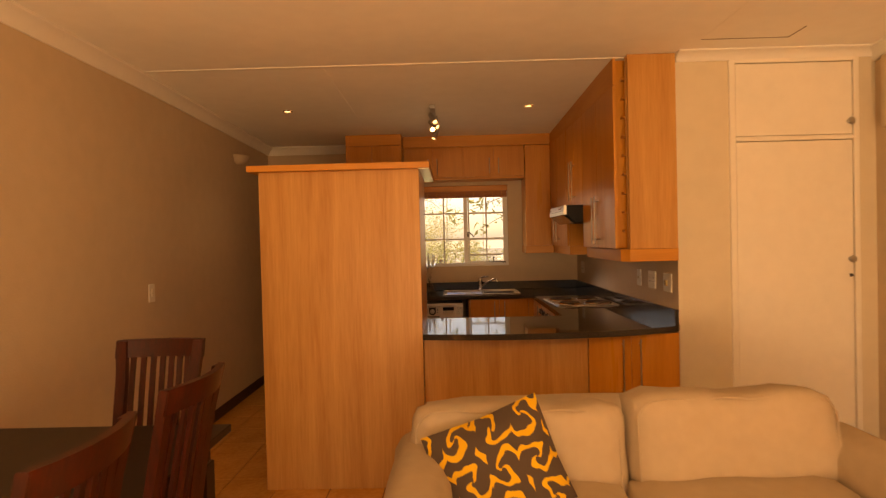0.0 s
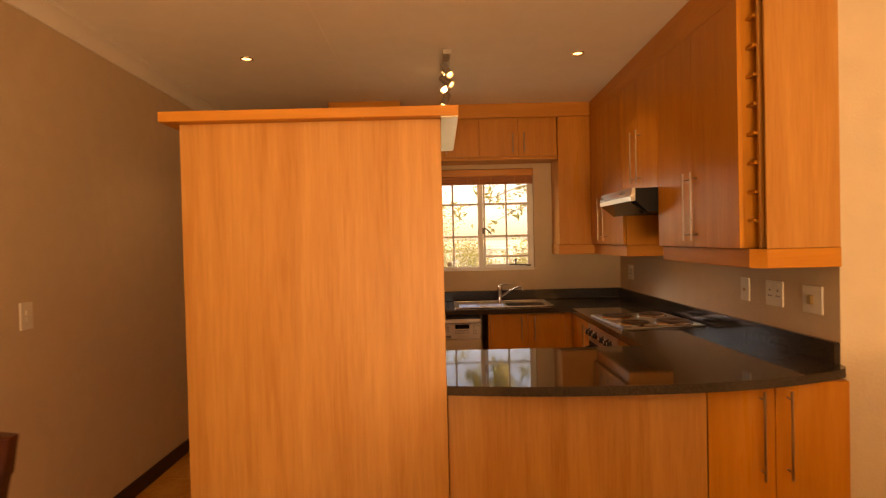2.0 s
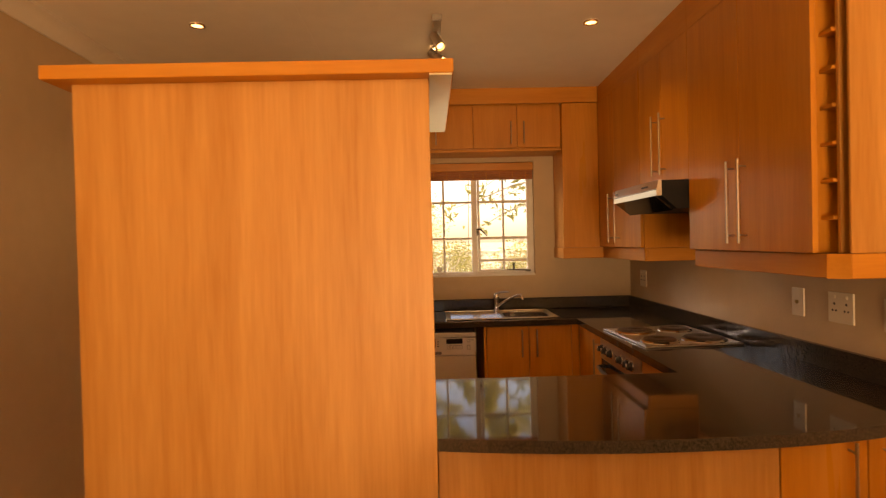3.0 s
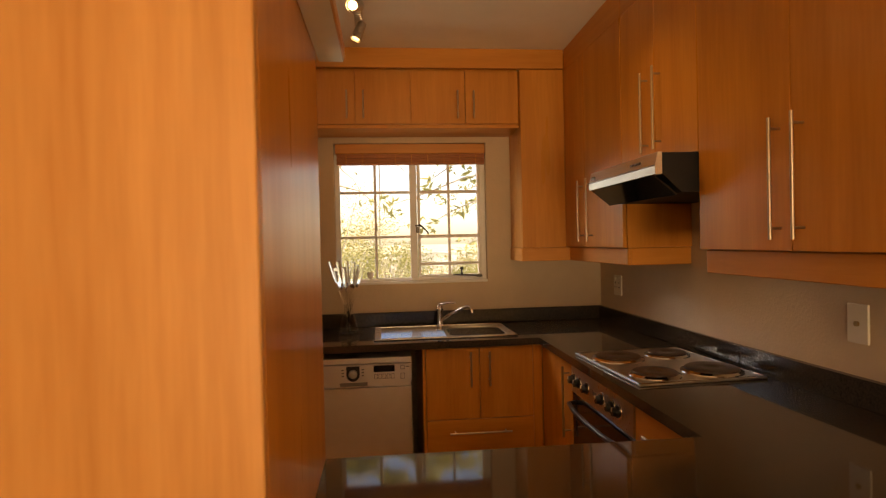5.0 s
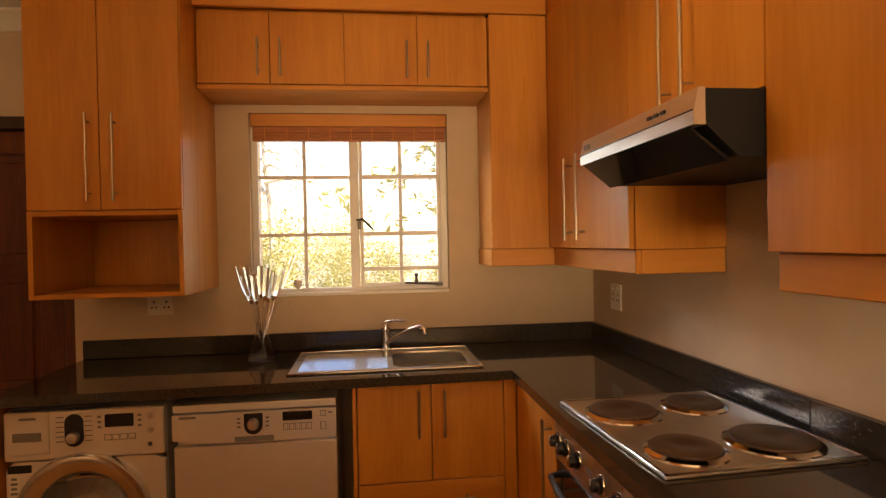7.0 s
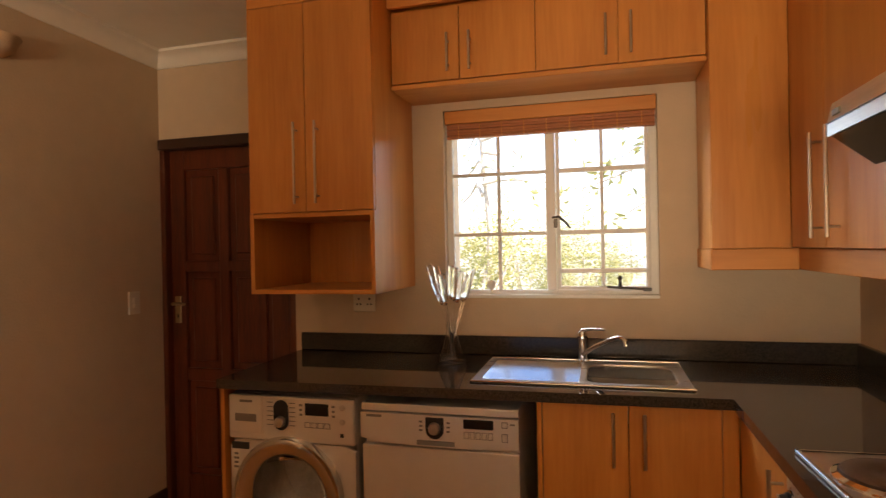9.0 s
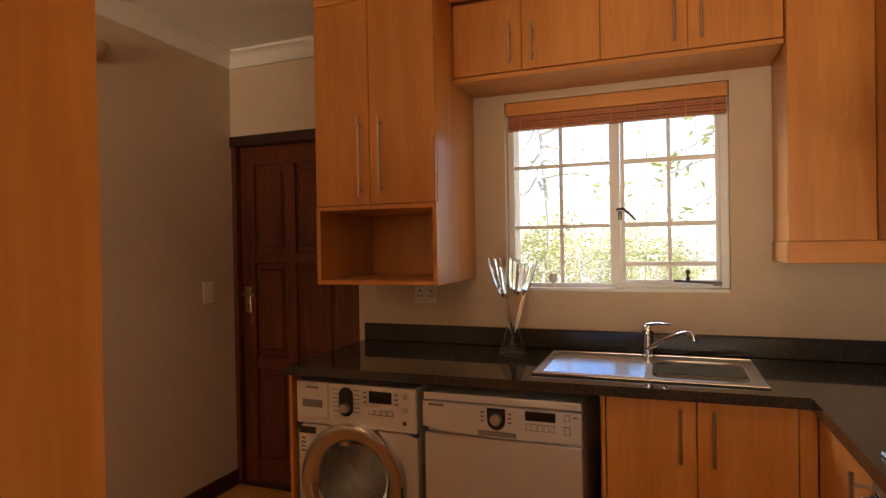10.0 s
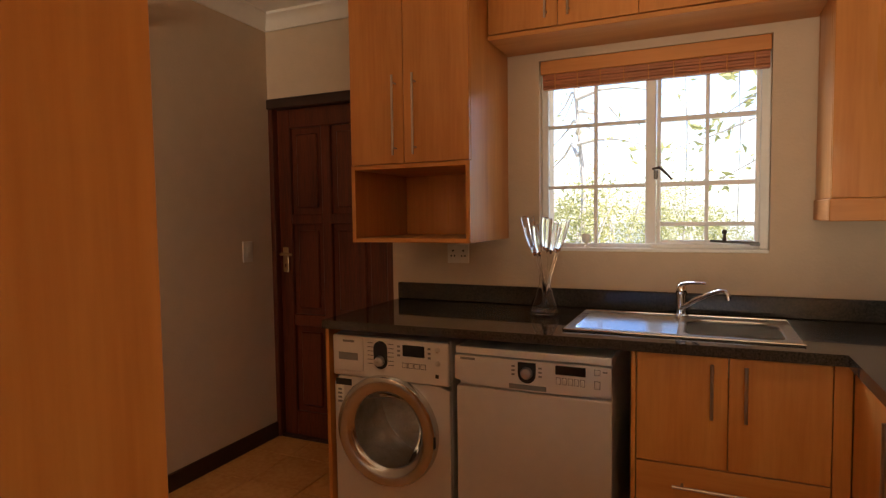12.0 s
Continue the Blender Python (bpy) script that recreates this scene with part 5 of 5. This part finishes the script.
def dining_chair():
    """Built at the origin, facing -y, backrest at +y."""
    c = thing("dining_chair", (0, 0, 0), "dark-stained wooden dining chair with slatted curved back", "chair", "dining chairs")
    hw, top = 0.175, 1.05

    def back_y(z):
        return 0.20 + 0.10 * max(0, (z - 0.45) / 0.6) ** 1.4
    for sx in (-1, 1):
        bm = bmesh.new()
        zs = (0.0, 0.2, 0.45, 0.6, 0.75, 0.9, top)
        ring = []
        for z in zs:
            w = hw + (0.012 if z > 0.9 else 0)
            x0, x1 = sorted((sx * (w - 0.042), sx * w))
            y = back_y(z) - (0.03 if z < 0.1 else 0)
            ring.append([bm.verts.new(p) for p in ((x0, y - 0.014, z), (x1, y - 0.014, z), (x1, y + 0.014, z), (x0, y + 0.014, z))])
        for a, b in zip(ring, ring[1:]):
            for k in range(4):
                bm.faces.new((a[k], a[(k + 1) % 4], b[(k + 1) % 4], b[k]))
        bm.faces.new(ring[0][::-1])
        bm.faces.new(ring[-1])
        part("back_post", bm, M_DARKWOOD, c, "", True)
        part("front_leg", B(sx * 0.17 - 0.02, sx * 0.17 + 0.02, -0.22, -0.18, 0, 0.43, 0.003), M_DARKWOOD, c, "", True)
    def bowed(z0, z1, wide, dip):
        bm = bmesh.new()
        rows = []
        for i in range(9):
            u = -1 + 2 * i / 8
            d = dip * (1 - u * u)
            rows.append([bm.verts.new((u * wide, back_y(z) + d + o, z)) for z, o in ((z0, -0.012), (z1, -0.012), (z1, 0.012), (z0, 0.012))])
        for a, b in zip(rows, rows[1:]):
            for k in range(4):
                bm.faces.new((a[k], a[(k + 1) % 4], b[(k + 1) % 4], b[k]))
        bm.faces.new(rows[0][::-1])
        bm.faces.new(rows[-1])
        return bm
    part("crest_rail", bowed(top - 0.07, top + 0.004, hw + 0.012, 0.035), M_DARKWOOD, c, "", True)
    part("lower_rail", bowed(0.52, 0.57, hw - 0.04, 0.03), M_DARKWOOD, c, "", True)
    for i in range(7):
        u = (i - 3) / 3.6
        bm = bmesh.new()
        pts = []
        for z in (0.565, 0.7, 0.82, top - 0.068):
            d = 0.032 * (1 - u * u)
            pts.append([bm.verts.new((u * (hw - 0.035) + a, back_y(z) + d + o, z)) for a, o in ((-0.0105, -0.006), (0.0105, -0.006), (0.0105, 0.006), (-0.0105, 0.006))])
        for a, b in zip(pts, pts[1:]):
            for k in range(4):
                bm.faces.new((a[k], a[(k + 1) % 4], b[(k + 1) % 4], b[k]))
        part("slat", bm, M_DARKWOOD, c, "", True)
    part("seat", B(-0.20, 0.20, -0.23, 0.20, 0.43, 0.465, 0.008, 2), M_DARKWOOD, c, "", True)
    for sx in (-1, 1):
        part("stretcher", B(sx * 0.17 - 0.01, sx * 0.17 + 0.01, -0.18, 0.19, 0.2, 0.23, 0.002), M_DARKWOOD, c, "", True)
    return c


chair = dining_chair()
chair.matrix_basis = pose(*W(-0.755, 5.0, 0))
copy_thing(chair, pose(*W(-0.60, 4.62, 0), 0, 0, -92))
copy_thing(chair, pose(*W(-0.585, 4.04, 0), 0, 0, -89))

# ---- garden outside the kitchen window ----
gr = new("ground", bpy.data.meshes.new("ground"))
bm = bmesh.new()
bmesh.ops.create_grid(bm, x_segments=20, y_segments=20, size=400)
for vv in bm.verts:
    vv.co.z = -0.25
bm.to_mesh(gr.data)
gr.data.materials.append(M_GROUND)
tagged(gr, "dry sunlit lawn outside the kitchen window", "ground", kind="structure")


def leaves(bm, centre, radius, count, size, rng, squash=0.8):
    for _ in range(count):
        d = Vector((rng.gauss(0, 1), rng.gauss(0, 1), rng.gauss(0, 1))).normalized() * radius * rng.random() ** 0.4
        p = Vector(centre) + Vector((d.x, d.y, d.z * squash))
        q = Euler((rng.random() * 6.3, rng.random() * 6.3, rng.random() * 6.3)).to_matrix()
        s = size * (0.6 + 0.8 * rng.random())
        bm.faces.new([bm.verts.new(p + q @ Vector(c)) for c in ((0, -s, 0), (s * 0.32, 0, 0.02), (0, s, 0), (-s * 0.32, 0, 0.02))])


def bush(x, y, h, r, seed, foliage=M_LEAF):
    rng = random.Random(seed)
    t = thing("garden_shrub", (x, y, -0.25), "sunlit green shrub with many small leaves", "shrub")
    tr = bmesh.new()
    cr = bmesh.new()
    for k in range(6):
        a = rng.random() * 6.3
        top = (x + r * 0.6 * math.cos(a), y + r * 0.6 * math.sin(a), -0.25 + h * (0.55 + 0.4 * rng.random()))
        tube(tr, [(x, y, -0.27), (x + 0.2 * r * math.cos(a), y + 0.2 * r * math.sin(a), h * 0.3), top], [0.03, 0.02, 0.008], 6)
        for m in range(3):
            leaves(cr, (top[0] + rng.gauss(0, r * 0.2), top[1] + rng.gauss(0, r * 0.2), top[2] - m * h * 0.2), r * 0.42, 230, 0.034, rng)
    part("trunk", tr, M_BARK, t)
    part("crown", cr, foliage, t)


bush(-0.65, 13.6, 2.15, 0.95, 3)
bush(0.5, 16.5, 1.6, 0.8, 5)
bush(2.4, 15.6, 1.2, 0.7, 8)
bush(-2.6, 15.8, 2.2, 1.0, 11)
bush(4.2, 18.0, 1.7, 0.9, 14)
bush(1.7, 19.5, 1.5, 1.0, 17)
bush(-0.9, 20.5, 3.0, 1.5, 19, M_GOLD)
bush(3.0, 22.0, 1.7, 1.1, 23)
bush(0.6, 24.0, 2.6, 1.6, 27)


def tree(x, y, h, seed, aim, thick=0.14, leafy=26, reach=1.0, leaf=0.045, foliage=M_LEAF, low=0.45):
    rng = random.Random(seed)
    t = thing("garden_tree", (x, y, -0.25), "thin-leaved garden tree with drooping branches", "tree")
    tr, cr = bmesh.new(), bmesh.new()
    tube(tr, [(x, y, -0.3), (x + 0.08, y + 0.05, h * 0.35), (x - 0.05, y, h * 0.7), (x + 0.1, y, h)], [thick, thick * 0.8, thick * 0.55, thick * 0.2], 10)
    for k in range(16):
        z = h * (low + (0.95 - low) * k / 16)
        a = aim + rng.uniform(-1.9, 1.9)
        ln = rng.uniform(0.9, 2.0) * reach
        p = [Vector((x, y, z))]
        for i in range(1, 6):
            f = i / 5
            p.append(Vector((x + ln * f * math.cos(a + 0.3 * f), y + ln * f * math.sin(a + 0.3 * f), z + 0.35 * f - 0.75 * f * f + rng.gauss(0, 0.04))))
        tube(tr, p, [0.03, 0.022, 0.016, 0.011, 0.007, 0.004], 6)
        for q in p[2:]:
            leaves(cr, q, 0.2 * reach, leafy, leaf, rng, 0.7)
    part("trunk", tr, M_BARK, t)
    part("crown", cr, foliage, t)


tree(2.5, 11.6, 3.9, 21, math.pi, 0.14, 15, 1.0, 0.06)
tree(-0.62, 14.0, 4.6, 22, 0.3, 0.05, 2)
tree(3.6, 19.5, 5.5, 25, 2.5)
for tx, ty, th, sd in ((0.3, 25.5, 10.5, 32), (3.9, 24.0, 9.8, 33), (1.9, 29.0, 11.5, 34), (7.5, 27.0, 11.0, 35)):
    tree(tx, ty, th, sd, 1.5 * sd, 0.03, 70, 1.9, 0.15, M_GOLD, 0.6)
gw = thing("garden_wall", (0, 31, -0.25), "pale plastered garden wall beyond the lawn", "wall")
part("wall_panel", box(bmesh.new(), -18, 18, 31, 31.2, -0.3, 0.9), M_BRICKWALL, gw)
part("coping", B(-18, 18, 30.96, 31.24, 0.9, 0.96, 0.01), M_BRICKWALL, gw)

# ---- floor tiles ----
TS, GAP = 0.33, 0.006


def tile_mesh():
    bm = B(0, TS - GAP, 0, TS - GAP, -0.008, 0, 0.0015)
    me = bpy.data.meshes.new("tile")
    bmesh.ops.recalc_face_normals(bm, faces=bm.faces)
    bm.to_mesh(me)
    bm.free()
    me.materials.append(M_TILE)
    return me


tm = tile_mesh()
OX, OY = -1.237 - TS, 9.15 + TS - 29 * TS
rest = bmesh.new()
for i in range(15):
    for j in range(0, 30):
        x, y = OX + i * TS, OY + j * TS
        if x > 3.2 or y < -0.4 or (x > 2.0 and y > 6.6):
            continue
        if i < 8 and j > 13:
            o = new("tile", tm)
            o.location = (x, y, 0)
            o.parent = floor
        else:
            box(rest, x, x + TS - GAP, y, y + TS - GAP, -0.008, 0)
tile_data = bpy.data.meshes.new("tile")
bmesh.ops.recalc_face_normals(rest, faces=rest.faces)
rest.to_mesh(tile_data)
rest.free()
tile_data.materials.append(M_TILE)
tl = new("tile", tile_data)
tl.parent = floor
tl["kind"] = "stuff"
